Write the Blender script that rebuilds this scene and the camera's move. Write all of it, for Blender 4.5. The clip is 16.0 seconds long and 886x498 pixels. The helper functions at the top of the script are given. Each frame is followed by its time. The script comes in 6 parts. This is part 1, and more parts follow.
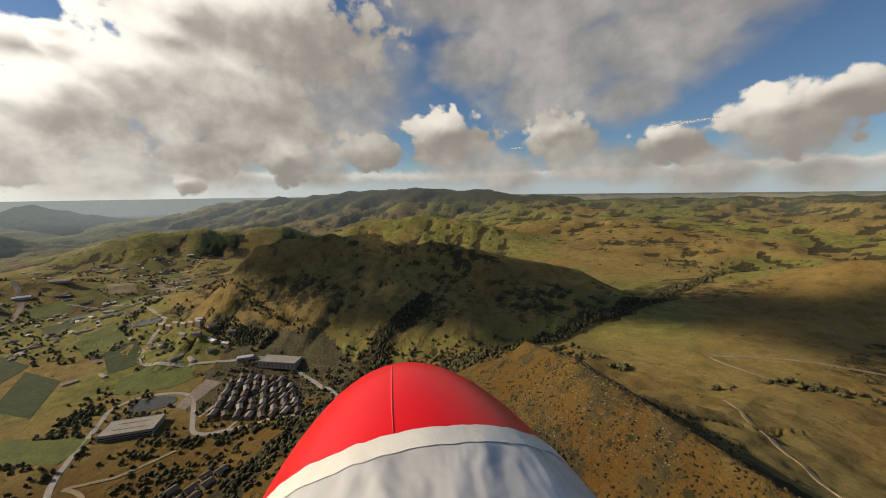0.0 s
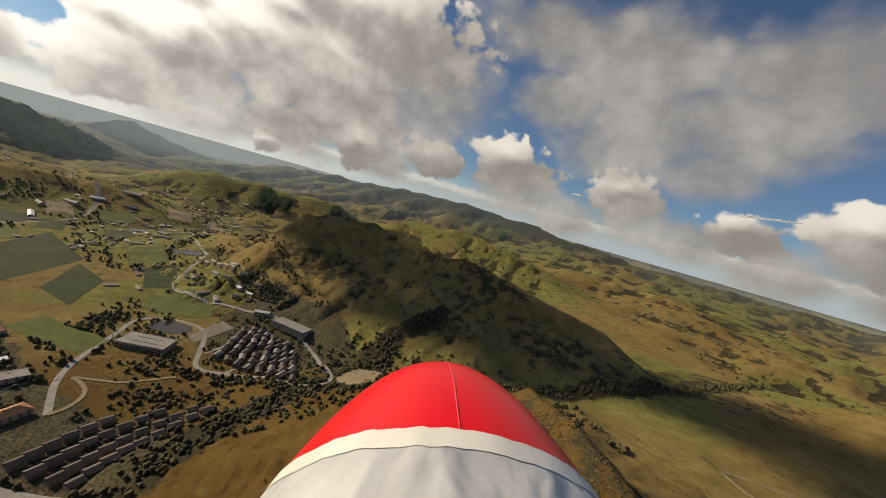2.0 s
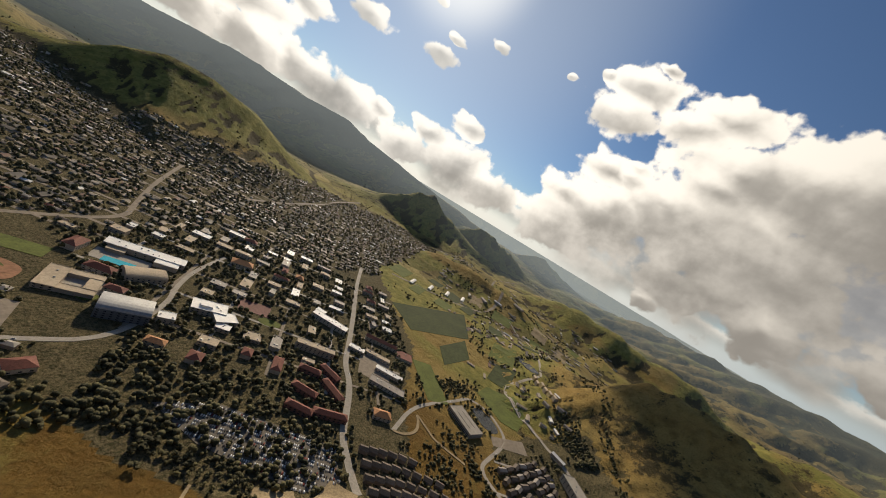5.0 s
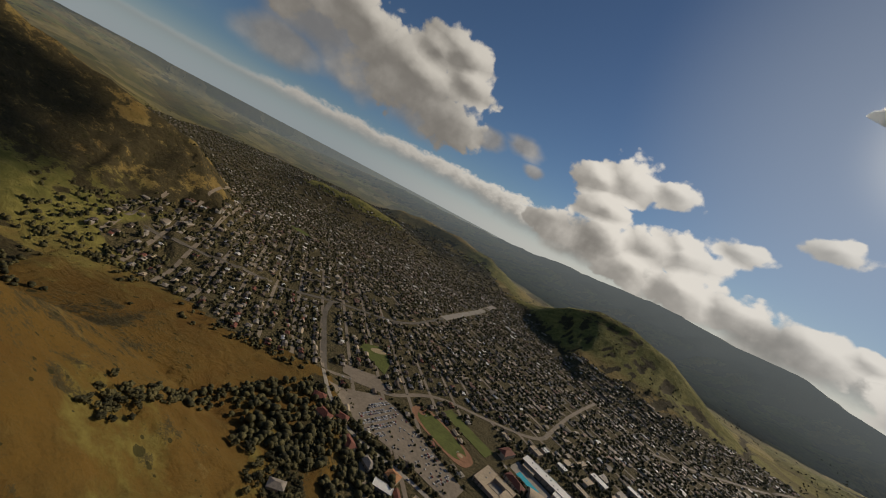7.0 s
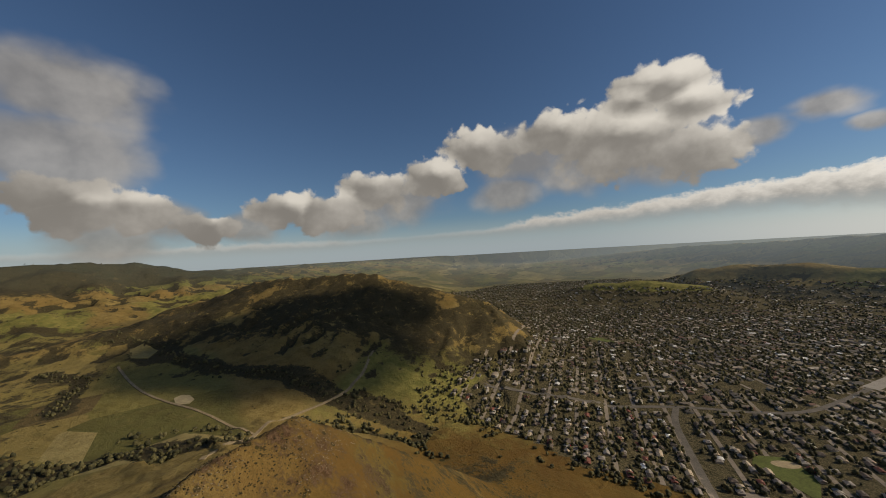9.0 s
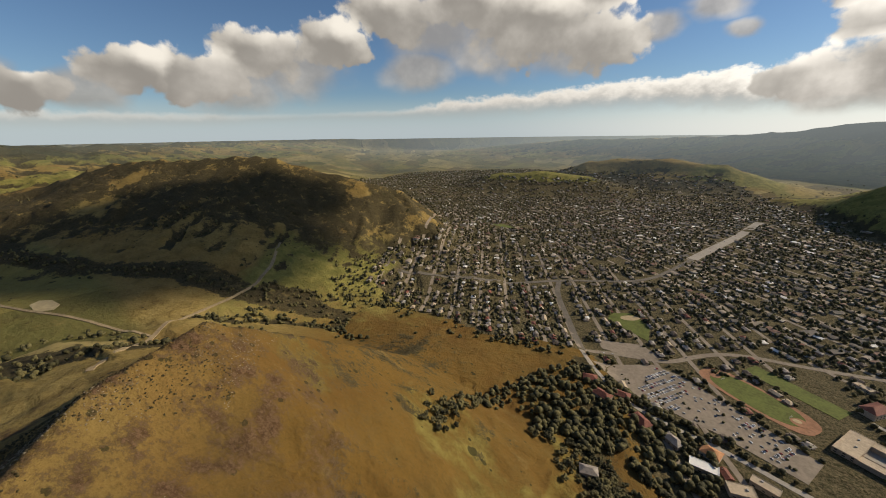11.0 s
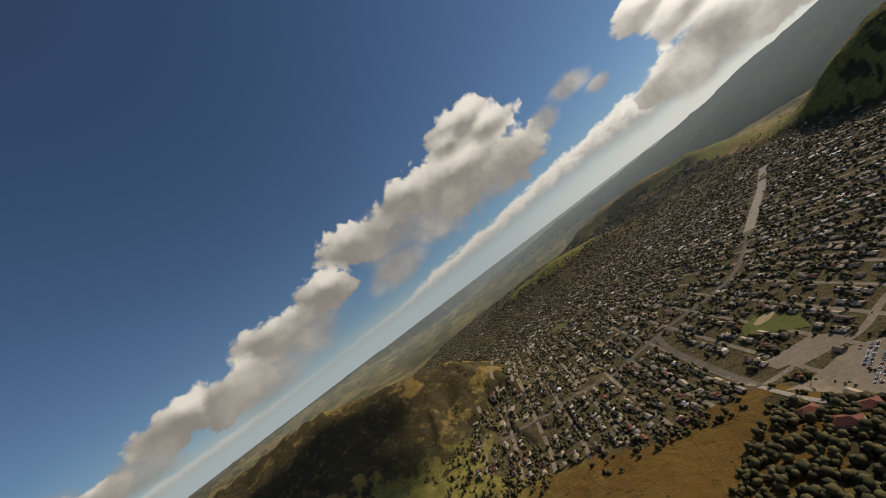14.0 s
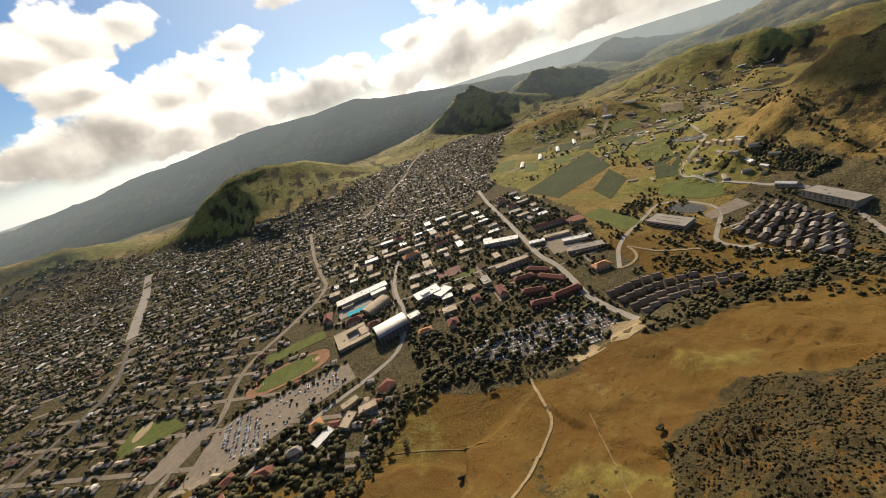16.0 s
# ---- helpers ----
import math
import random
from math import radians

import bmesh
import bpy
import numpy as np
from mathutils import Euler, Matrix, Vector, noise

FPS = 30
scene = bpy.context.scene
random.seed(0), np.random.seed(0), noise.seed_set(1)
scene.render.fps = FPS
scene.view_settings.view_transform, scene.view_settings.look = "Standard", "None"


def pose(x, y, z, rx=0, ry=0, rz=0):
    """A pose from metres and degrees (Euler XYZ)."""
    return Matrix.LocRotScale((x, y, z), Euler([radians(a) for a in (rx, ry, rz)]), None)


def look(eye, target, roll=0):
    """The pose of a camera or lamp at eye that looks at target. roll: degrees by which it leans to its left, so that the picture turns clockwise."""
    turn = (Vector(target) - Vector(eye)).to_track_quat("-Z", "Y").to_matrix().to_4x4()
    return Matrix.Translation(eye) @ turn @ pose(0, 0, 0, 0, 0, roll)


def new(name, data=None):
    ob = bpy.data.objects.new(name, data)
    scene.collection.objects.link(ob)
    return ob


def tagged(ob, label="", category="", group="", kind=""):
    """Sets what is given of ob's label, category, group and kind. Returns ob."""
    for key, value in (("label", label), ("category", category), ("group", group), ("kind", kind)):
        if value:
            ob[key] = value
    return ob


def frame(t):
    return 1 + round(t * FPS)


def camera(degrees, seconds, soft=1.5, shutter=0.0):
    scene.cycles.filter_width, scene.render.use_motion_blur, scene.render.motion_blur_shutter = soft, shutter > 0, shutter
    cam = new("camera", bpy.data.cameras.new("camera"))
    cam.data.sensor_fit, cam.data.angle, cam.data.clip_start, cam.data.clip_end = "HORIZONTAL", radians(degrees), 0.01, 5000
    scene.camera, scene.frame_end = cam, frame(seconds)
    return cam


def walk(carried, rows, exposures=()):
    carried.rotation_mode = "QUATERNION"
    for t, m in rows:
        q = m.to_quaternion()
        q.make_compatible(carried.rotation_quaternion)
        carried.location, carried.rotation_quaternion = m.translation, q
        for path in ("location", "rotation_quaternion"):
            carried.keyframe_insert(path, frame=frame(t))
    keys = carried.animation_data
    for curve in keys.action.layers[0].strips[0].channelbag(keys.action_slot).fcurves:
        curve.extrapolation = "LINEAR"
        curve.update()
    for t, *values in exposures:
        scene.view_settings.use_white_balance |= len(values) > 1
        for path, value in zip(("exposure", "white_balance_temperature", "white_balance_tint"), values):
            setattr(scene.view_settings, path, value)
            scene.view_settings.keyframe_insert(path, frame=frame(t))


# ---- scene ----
# ---- camera and its way ----
cam = camera(102.4, 16.0, soft=0.95)
PATH = [
    (0.00, -4.5243, 13.9918, 427.1819, 57.61, -8.86, -0.66),
    (0.50, -4.5277, 13.9962, 427.1737, 59.80, -6.41, -0.44),
    (1.00, -4.5312, 13.9874, 427.1729, 59.77, -5.90, 4.56),
    (1.50, -4.5391, 13.9690, 427.1719, 56.50, -5.73, 12.47),
    (2.00, -4.5350, 13.9724, 427.1733, 63.53, -7.02, 15.82),
    (2.50, -4.5318, 13.9739, 427.1795, 72.51, -11.14, 22.29),
    (3.00, -4.5279, 13.9823, 427.1881, 78.97, -14.62, 20.56),
    (3.20, -4.5256, 13.9881, 427.1887, 82.20, -14.62, 19.94),
    (3.40, -4.5000, 13.9900, 427.6500, 86.50, -14.00, 20.60),
    (4.30, -15.0, 28.0, 430.5, 106.50, -10.50, 26.80),
    (5.30, -24.6, 38.4, 433.8, 129.24, -6.49, 33.74),
    (5.50, -25.1, 39.1, 434.5, 135.65, -5.73, 35.93),
    (6.00, -25.9, 41.0, 436.0, 152.47, -4.08, 38.54),
    (6.50, -26.6, 43.3, 437.5, 170.61, -4.71, 31.47),
    (7.00, -27.9, 45.2, 439.6, 189.96, -6.31, 28.11),
    (7.50, -29.3, 47.0, 442.1, 209.05, -5.95, 19.49),
    (8.00, -30.7, 48.5, 444.4, 222.37, -3.28, 9.39),
    (8.50, -30.5, 48.2, 446.5, 231.86, 0.13, 0.38),
    (9.00, -28.7, 47.0, 448.7, 234.01, 0.62, -3.36),
    (9.50, -24.9, 46.0, 451.1, 232.95, -1.95, -15.42),
    (9.70, -23.0, 45.6, 451.8, 231.53, -5.59, -15.80),
    (10.75, -3.0, 44.0, 453.0, 222.53, -17.50, -4.00),
    (11.80, 13.8, 39.1, 450.0, 217.80, -9.63, 8.30),
    (12.00, 17.9, 38.2, 448.3, 221.75, -5.76, 11.53),
    (12.50, 28.6, 35.6, 442.8, 227.20, 8.19, 0.21),
    (13.00, 38.2, 31.7, 437.0, 230.54, 17.08, -11.05),
    (13.50, 46.4, 27.0, 431.7, 225.92, 19.31, -18.80),
    (14.00, 53.4, 22.2, 428.1, 215.82, 6.62, -37.23),
    (14.50, 58.9, 17.6, 427.0, 201.43, -22.16, -49.59),
    (15.00, 61.8, 15.0, 428.2, 170.85, -44.12, -36.79),
    (15.50, 62.6, 14.6, 431.7, 146.38, -38.73, -23.85),
    (16.00, 63.2, 14.7, 436.2, 136.68, -23.69, -17.77),
]


def eye(t, x, y, z, yaw, pitch, lean):
    """A row for walk(): heading, tilt and lean in degrees."""
    return t, pose(x, y, z, 90 + pitch, 0, yaw) @ pose(0, 0, 0, 0, 0, lean)


walk(cam, [eye(*r) for r in PATH], [(0.0, 0.24, 6750, 10), (1.5, 0.15, 6750, 10), (3.0, 0.32, 6850, 10), (5.5, 0.15, 6850, 10), (6.0, -0.10, 6700, 10), (6.5, -0.50, 6700, 10), (7.5, -0.38, 6700, 10), (8.0, -0.30, 6700, 10), (9.5, -0.02, 6700, 10), (12.0, 0.48, 6700, 10), (13.0, 0.36, 6700, 10), (13.5, 0.05, 6750, 10), (14.0, -0.02, 6800, 10), (14.5, -0.05, 6900, 10), (15.0, 0.22, 7000, 10), (15.5, 0.45, 7000, 10), (16.0, 0.68, 7000, 10)])

# ---- sky and sun ----
SUN_AZ, SUN_EL = -130.5, 28.0
SUN_WAY = Vector((math.cos(radians(SUN_EL)) * math.cos(radians(SUN_AZ)), math.cos(radians(SUN_EL)) * math.sin(radians(SUN_AZ)), math.sin(radians(SUN_EL))))
sun = new("sun", bpy.data.lights.new("sun", "SUN"))
sun.data.energy, sun.data.angle, sun.data.color = 3.6, radians(0.6), (1.0, 0.875, 0.69)
sun.matrix_world = look(SUN_WAY * 4000, (0, 0, 0))


class Nodes:
    """Short hand for node trees."""

    def __init__(self, tree):
        self.t = tree
        tree.nodes.clear()

    def add(self, kind, **props):
        n = self.t.nodes.new(kind)
        for k, v in props.items():
            if k == "op":
                n.operation = v
            elif k == "blend":
                n.blend_type = v
            elif k == "dtype":
                n.data_type = v
        return n

    def put(self, socket, value):
        if hasattr(value, "is_output"):
            self.t.links.new(value, socket)
        elif value is not None:
            socket.default_value = value

    def math(self, op, a, b=None, c=None, clamp=False):
        n = self.add("ShaderNodeMath", op=op)
        n.use_clamp = clamp
        for s, v in zip(n.inputs, (a, b, c)):
            self.put(s, v)
        return n.outputs[0]

    def vmath(self, op, a, b=None):
        n = self.add("ShaderNodeVectorMath", op=op)
        self.put(n.inputs[0], a), self.put(n.inputs[1], b)
        return n.outputs["Value"] if op in ("DOT_PRODUCT", "LENGTH") else n.outputs[0]

    def ramp(self, x, lo, hi, a=0.0, b=1.0):
        n = self.add("ShaderNodeMapRange")
        n.interpolation_type = "SMOOTHSTEP"
        for s, v in zip(n.inputs, (x, lo, hi, a, b)):
            self.put(s, v)
        return n.outputs[0]

    def mix(self, f, a, b, blend="MIX"):
        n = self.add("ShaderNodeMix", dtype="RGBA", blend=blend)
        self.put(n.inputs[0], f), self.put(n.inputs[6], a), self.put(n.inputs[7], b)
        return n.outputs[2]

    def noise(self, v, scale, detail=4.0, rough=0.55, distort=0.0):
        n = self.add("ShaderNodeTexNoise")
        self.put(n.inputs["Vector"], v)
        n.inputs["Scale"].default_value, n.inputs["Detail"].default_value = scale, detail
        n.inputs["Roughness"].default_value, n.inputs["Distortion"].default_value = rough, distort
        return n.outputs[0]

    def stops(self, x, rows):
        n = self.add("ShaderNodeValToRGB")
        self.put(n.inputs[0], x)
        el = n.color_ramp.elements
        while len(el) < len(rows):
            el.new(1.0)
        for e, (p, c) in zip(el, rows):
            e.position, e.color = p, c if len(c) == 4 else (*c, 1)
        return n.outputs[0]


def rgb(r, g, b):
    return (r, g, b, 1.0)


world = bpy.data.worlds.new("sky")
scene.world = world
world.use_nodes = True


# billows of cloud: bearing, height over the horizon, half width and rise in degrees; above nought: a lit crown, below: a grey foot
TALL = 1.7
HEAPS_OVERHEAD = [(146.9, 26.8, 11.3, 4.6, -0.06), (133.4, 24.8, 13.9, 6.7, -0.06), (114.1, 24.3, 13.0, 5.7, -0.06), (142.5, 18.6, 7.3, 6.1, 0.16), (129.4, 17.8, 13.0, 6.6, 0.16), (118.5, 18.4, 10.4, 6.7, -0.06), (120.9, 12.5, 6.7, 3.4, -0.06), (132.8, 13.7, 9.7, 3.7, -0.24), (107.7, 21.4, 6.5, 4.1, -0.24)]
HEAPS_NORTH = [(-164.3, 14.8, 4.4, 2.6, 0.34), (-161.4, 9.3, 4.9, 2.9, 0.34), (-168.1, 15.0, 3.7, 2.5, 0.34), (-179.6, 20.2, 10.3, 5.6, 0.16), (170.6, 21.2, 14.0, 8.2, 0.16), (-166.4, 8.6, 9.4, 4.7, 0.34), (-174.2, 13.1, 11.6, 6.2, 0.16), (163.1, 15.3, 13.7, 7.0, -0.06), (176.1, 10.6, 14.5, 5.8, 0.16), (-162.0, 4.4, 8.3, 3.3, 0.34), (-170.3, 5.3, 13.4, 3.3, -0.06), (179.5, 6.3, 12.9, 3.2, -0.24), (163.6, 9.3, 11.8, 3.4, -0.24)]
HEAPS_NORTH_LOW = [(115.6, 6.3, 4.8, 2.8, 0.16), (129.8, 7.9, 5.0, 3.3, 0.16), (104.5, 7.9, 7.1, 3.2, 0.34), (100.9, 9.2, 4.3, 2.9, 0.34), (146.8, 8.3, 8.3, 3.1, 0.16), (169.9, 4.8, 5.8, 2.5, 0.16), (158.2, 6.2, 5.3, 2.5, 0.16), (165.8, 3.6, 5.2, 1.9, -0.24), (144.8, 5.4, 8.8, 2.1, -0.24), (127.2, 5.1, 6.6, 2.3, -0.06), (104.2, 5.2, 9.8, 1.6, -0.24), (120.5, 3.9, 8.5, 1.7, -0.06), (-177.3, 1.4, 3.0, 1.1, 0.16), (137.5, 2.8, 9.6, 1.4, -0.06), (111.1, 2.2, 11.8, 1.3, -0.06), (101.7, 1.9, 8.3, 1.0, -0.06)]
HEAPS_WEST = [(-164.4, 14.8, 3.7, 2.5, 0.34), (-168.0, 16.6, 3.1, 2.2, 0.34), (-163.2, 9.3, 4.6, 3.4, 0.34), (-161.3, 6.0, 4.3, 3.2, 0.34), (-167.5, 10.6, 6.2, 4.0, 0.16), (-173.2, 13.9, 6.6, 3.6, 0.16), (-177.7, 17.7, 7.1, 4.2, 0.16), (-170.6, 5.8, 7.8, 3.6, -0.06), (-177.9, 8.7, 8.2, 3.2, -0.06), (178.4, 13.3, 6.3, 3.5, -0.06), (-179.1, 4.8, 6.9, 1.9, 0.16), (175.1, 6.2, 6.2, 1.7, 0.16)]
HEAPS_LOOSE = [(-123.2, 15.4, 2.7, 2.8, 0.34), (-133.1, 16.7, 3.2, 2.5, 0.34), (-134.4, 19.3, 1.6, 1.6, 0.34), (-141.2, 21.6, 1.9, 1.4, 0.34), (-126.2, 22.8, 1.7, 1.3, 0.34), (-130.0, 22.2, 1.6, 1.3, 0.34), (-152.0, 23.4, 1.1, 1.0, 0.16), (-156.9, 25.6, 2.0, 1.4, 0.16), (-162.5, 25.9, 4.2, 3.7, 0.34), (-161.3, 21.8, 4.6, 3.2, 0.34), (-163.8, 28.6, 1.9, 1.9, 0.34), (-171.6, 23.6, 5.0, 3.7, 0.34), (-174.4, 25.5, 5.3, 4.1, 0.34)]
HEAPS_SUNWARD = [(-97.3, 4.9, 3.9, 3.6, -0.06), (-94.0, 4.6, 2.7, 2.7, 0.16), (-105.8, 7.6, 4.3, 3.9, 0.34), (-110.3, 8.5, 4.0, 3.6, 0.34), (-115.3, 11.9, 3.1, 3.3, 0.34), (-104.9, 4.1, 3.9, 3.1, 0.16), (-112.1, 4.2, 4.5, 3.7, 0.16), (-117.9, 4.6, 3.9, 3.4, 0.16), (-125.2, 4.8, 4.2, 3.1, 0.34), (-129.5, 5.8, 2.5, 2.3, 0.34), (-122.7, 3.0, 4.0, 3.1, -0.06), (-135.1, 3.3, 4.0, 3.1, 0.16), (-138.0, 6.9, 3.1, 3.5, 0.34), (-142.9, 10.3, 2.9, 3.3, 0.34), (-144.4, 5.5, 5.3, 4.4, 0.34), (-149.7, 4.0, 4.3, 3.5, 0.16), (-143.6, 2.3, 4.0, 3.1, -0.06)]
HEAPS_SOUTHWEST = [(-99.5, 15.1, 6.3, 3.4, 0.34), (-105.3, 15.6, 3.3, 2.7, 0.34), (-95.6, 13.7, 3.9, 2.8, 0.34), (-98.4, 10.0, 3.6, 2.7, 0.34), (-100.0, 6.2, 4.9, 3.3, 0.16), (-108.8, 9.4, 4.1, 2.7, 0.34), (-92.5, 5.4, 4.1, 1.7, 0.16), (-95.3, 3.5, 3.8, 1.5, -0.06)]
HEAPS_EAST = [(10.9, 19.9, 5.3, 6.1, -0.24), (12.4, 13.5, 7.3, 5.0, -0.24), (11.5, 8.9, 4.6, 2.6, 0.16), (8.8, 7.3, 5.5, 2.8, 0.16), (5.2, 7.1, 5.2, 2.6, 0.16), (1.6, 5.8, 4.9, 2.4, -0.06), (-2.3, 5.1, 4.4, 2.1, 0.16), (7.1, 4.0, 13.8, 1.4, -0.24), (-78.4, 12.0, 2.4, 1.7, -0.06), (-83.6, 13.4, 2.4, 1.5, -0.06), (-86.9, 10.8, 1.6, 1.0, -0.06)]
HEAPS_SOUTH = [(-68.2, 19.7, 5.8, 5.0, 0.34), (-71.2, 17.0, 3.5, 4.4, 0.34), (-65.4, 18.3, 3.8, 3.8, 0.16), (-63.2, 14.1, 7.5, 5.6, 0.16), (-71.5, 11.6, 5.6, 3.6, 0.16), (-67.5, 11.3, 9.2, 3.3, -0.06), (-54.1, 16.5, 4.9, 4.2, 0.16), (-43.1, 15.3, 5.4, 4.8, 0.16), (-48.9, 13.4, 6.9, 4.5, -0.06), (-57.8, 11.7, 7.5, 3.8, -0.06), (-46.7, 8.7, 6.6, 2.2, -0.24), (-35.0, 11.8, 4.6, 3.7, 0.16), (-25.2, 10.2, 4.5, 3.9, 0.16), (-29.6, 8.6, 7.1, 3.4, -0.06), (-18.5, 7.1, 5.3, 2.9, 0.16), (-12.3, 7.4, 3.9, 2.9, 0.16), (-21.8, 5.8, 8.6, 1.9, -0.24), (-7.4, 5.1, 4.3, 2.2, -0.06)]
LOW_BANK = [(-180, 1.5, 2.6), (-150, 1.5, 4), (-130, 1.6, 5.5), (-110, 1.8, 6.5), (-95, 2.0, 6.5), (-84, 2.6, 6.6), (-76, 3.0, 6.2), (-66, 2.7, 5.4), (-55, 2.4, 4.8), (-47, 2.3, 3.6), (-33, 2.3, 2.7), (-20, 1.6, 2.6), (-5, 1.4, 2.8), (10, 1.4, 2.2), (100, 1.5, 3.6), (140, 1.4, 3.2)]


def build_sky():
    k = Nodes(world.node_tree)
    out = k.add("ShaderNodeOutputWorld")
    bg = k.add("ShaderNodeBackground")
    sky = k.add("ShaderNodeTexSky")
    sky.sky_type, sky.sun_disc = "NISHITA", False
    sky.sun_elevation, sky.sun_rotation = radians(SUN_EL), radians(90 - SUN_AZ)
    sky.altitude, sky.air_density, sky.dust_density, sky.ozone_density = 400, 1.0, 0.25, 3.0
    way = k.vmath("NORMALIZE", k.add("ShaderNodeTexCoord").outputs["Generated"])
    xyz = k.add("ShaderNodeSeparateXYZ")
    k.put(xyz.inputs[0], way)
    x, y, z = xyz.outputs
    az = k.math("ARCTAN2", y, x)
    el = k.math("MULTIPLY", k.math("ARCSINE", z), 180 / math.pi)
    turn = k.math("ADD", k.math("DIVIDE", az, 2 * math.pi), 0.5)
    flat = k.add("ShaderNodeCombineXYZ")
    k.put(flat.inputs[0], x), k.put(flat.inputs[1], y), k.put(flat.inputs[2], k.math("MULTIPLY", z, 1.5))
    lump, crisp = k.noise(flat.outputs[0], 5.0, 4, 0.5), k.noise(flat.outputs[0], 17.0, 4, 0.5)
    turn = k.math("ADD", turn, k.math("MULTIPLY", k.math("SUBTRACT", lump, 0.5), 0.045))
    low = k.noise(flat.outputs[0], 24.0, 6, 0.62)

    def bank(rows, wobble, noise, soft):
        edge = k.add("ShaderNodeSeparateColor")
        k.put(edge.inputs[0], k.stops(turn, [((a + 180) / 360, (b / 60, t / 60, 0)) for a, b, t in rows]))
        bot, top = k.math("MULTIPLY", edge.outputs[0], 60), k.math("MULTIPLY", edge.outputs[1], 60)
        thick = k.math("MINIMUM", k.math("SUBTRACT", top, bot), 14)
        bump = k.math("MULTIPLY", k.math("SUBTRACT", noise, 0.5), k.math("MULTIPLY", thick, wobble))
        here = k.math("ADD", el, bump)
        up = k.math("SUBTRACT", top, here)
        down = k.math("SUBTRACT", k.math("ADD", el, k.math("MULTIPLY", bump, 0.35)), bot)
        body = k.math("MULTIPLY", k.ramp(up, -0.4, soft), k.ramp(down, -0.8, 2.0))
        part = k.math("DIVIDE", k.math("SUBTRACT", here, bot), k.math("ADD", thick, 0.5))
        return body, part, top

    line, lift, _ = bank(LOW_BANK, 1.1, low, 0.5)
    # colours: sunlit tops, grey undersides, brighter towards the sun
    face = k.vmath("DOT_PRODUCT", way, tuple(SUN_WAY))
    glow = k.ramp(face, 0.2, 1.0)
    pale = k.mix(k.ramp(lift, 0.1, 0.9), rgb(0.34, 0.33, 0.31), k.mix(glow, rgb(0.62, 0.59, 0.54), rgb(1.0, 0.96, 0.88)))
    air = k.mix(1.0, sky.outputs[0], rgb(0.050, 0.057, 0.064), "MULTIPLY")
    mist = k.mix(glow, rgb(0.36, 0.42, 0.46), rgb(0.80, 0.79, 0.74))
    c = k.mix(k.ramp(el, 6.0, 0.0, 0.0, 0.85), air, mist)
    c = k.mix(line, c, pale)
    # heaps of round billows, with lit crowns and grey soft feet
    stir = k.add("ShaderNodeTexNoise")
    flat_way = k.add("ShaderNodeCombineXYZ")
    level = k.math("SQRT", k.math("MAXIMUM", k.math("SUBTRACT", 1.0, k.math("MULTIPLY", z, z)), 0.02))
    k.put(flat_way.inputs[0], k.math("DIVIDE", x, level)), k.put(flat_way.inputs[1], k.math("DIVIDE", y, level))
    k.put(flat_way.inputs[2], k.math("MULTIPLY", k.math("DIVIDE", z, level), TALL))
    q = flat_way.outputs[0]
    k.put(stir.inputs["Vector"], q)
    stir.inputs["Scale"].default_value, stir.inputs["Detail"].default_value, stir.inputs["Roughness"].default_value = 9.0, 3.0, 0.55
    nudge = k.vmath("MULTIPLY", k.vmath("SUBTRACT", stir.outputs["Color"], (0.5, 0.5, 0.5)), (0.06, 0.06, 0.05))
    moved = k.vmath("ADD", q, nudge)
    curd = k.noise(way, 46.0, 4, 0.55)

    def bulges(scale):
        """Round swellings, highest in the middle of each."""
        v = k.add("ShaderNodeTexVoronoi")
        v.feature = "SMOOTH_F1"
        k.put(v.inputs["Vector"], k.vmath("ADD", way, nudge))
        v.inputs["Scale"].default_value, v.inputs["Smoothness"].default_value = scale, 0.3
        return k.math("SUBTRACT", 0.42, v.outputs["Distance"])

    def heap(rows, lift=0.0):
        """How deep inside the nearest billow a way lies: 1 in its middle, 0 at its rim."""
        best = None
        for a, e, wide, rise, kind_ in rows:
            a, e = radians(a), radians(e)
            size = math.sqrt(radians(wide) * radians(rise) * TALL) * (1.45 if kind_ < 0 else 0.92 if wide < 3.3 else 1.22)
            toward = 1 if math.sin(radians(SUN_AZ) - a) > 0 else -1
            mid = (math.cos(a) - math.sin(a) * toward * lift * size * 0.5, math.sin(a) + math.cos(a) * toward * lift * size * 0.5, math.tan(e) * TALL + lift * size)
            n = k.add("ShaderNodeVectorMath", op="DISTANCE")
            k.put(n.inputs[0], moved)
            n.inputs[1].default_value = mid
            v = k.math("MULTIPLY_ADD", n.outputs["Value"], -1.0 / size, 1.0)
            best = v if best is None else k.math("MAXIMUM", best, v)
        return best

    swell, knob = bulges(17.0), bulges(42.0)
    warm = k.math("MULTIPLY", glow, glow)
    rough = k.math("MULTIPLY_ADD", swell, 0.62, k.math("MULTIPLY_ADD", knob, 0.26, k.math("MULTIPLY", k.math("SUBTRACT", curd, 0.5), 0.50)))
    heaps = HEAPS_NORTH + HEAPS_NORTH_LOW + HEAPS_WEST + HEAPS_LOOSE + HEAPS_SUNWARD + HEAPS_SOUTHWEST + HEAPS_SOUTH + HEAPS_EAST
    crowns, feet = [h for h in heaps if h[4] > 0], [h for h in heaps if h[4] < 0] + HEAPS_OVERHEAD
    deep = heap(crowns)
    facing = k.math("SUBTRACT", heap(crowns, 0.42), deep)
    body = k.ramp(k.math("ADD", deep, rough), -0.02, 0.22)
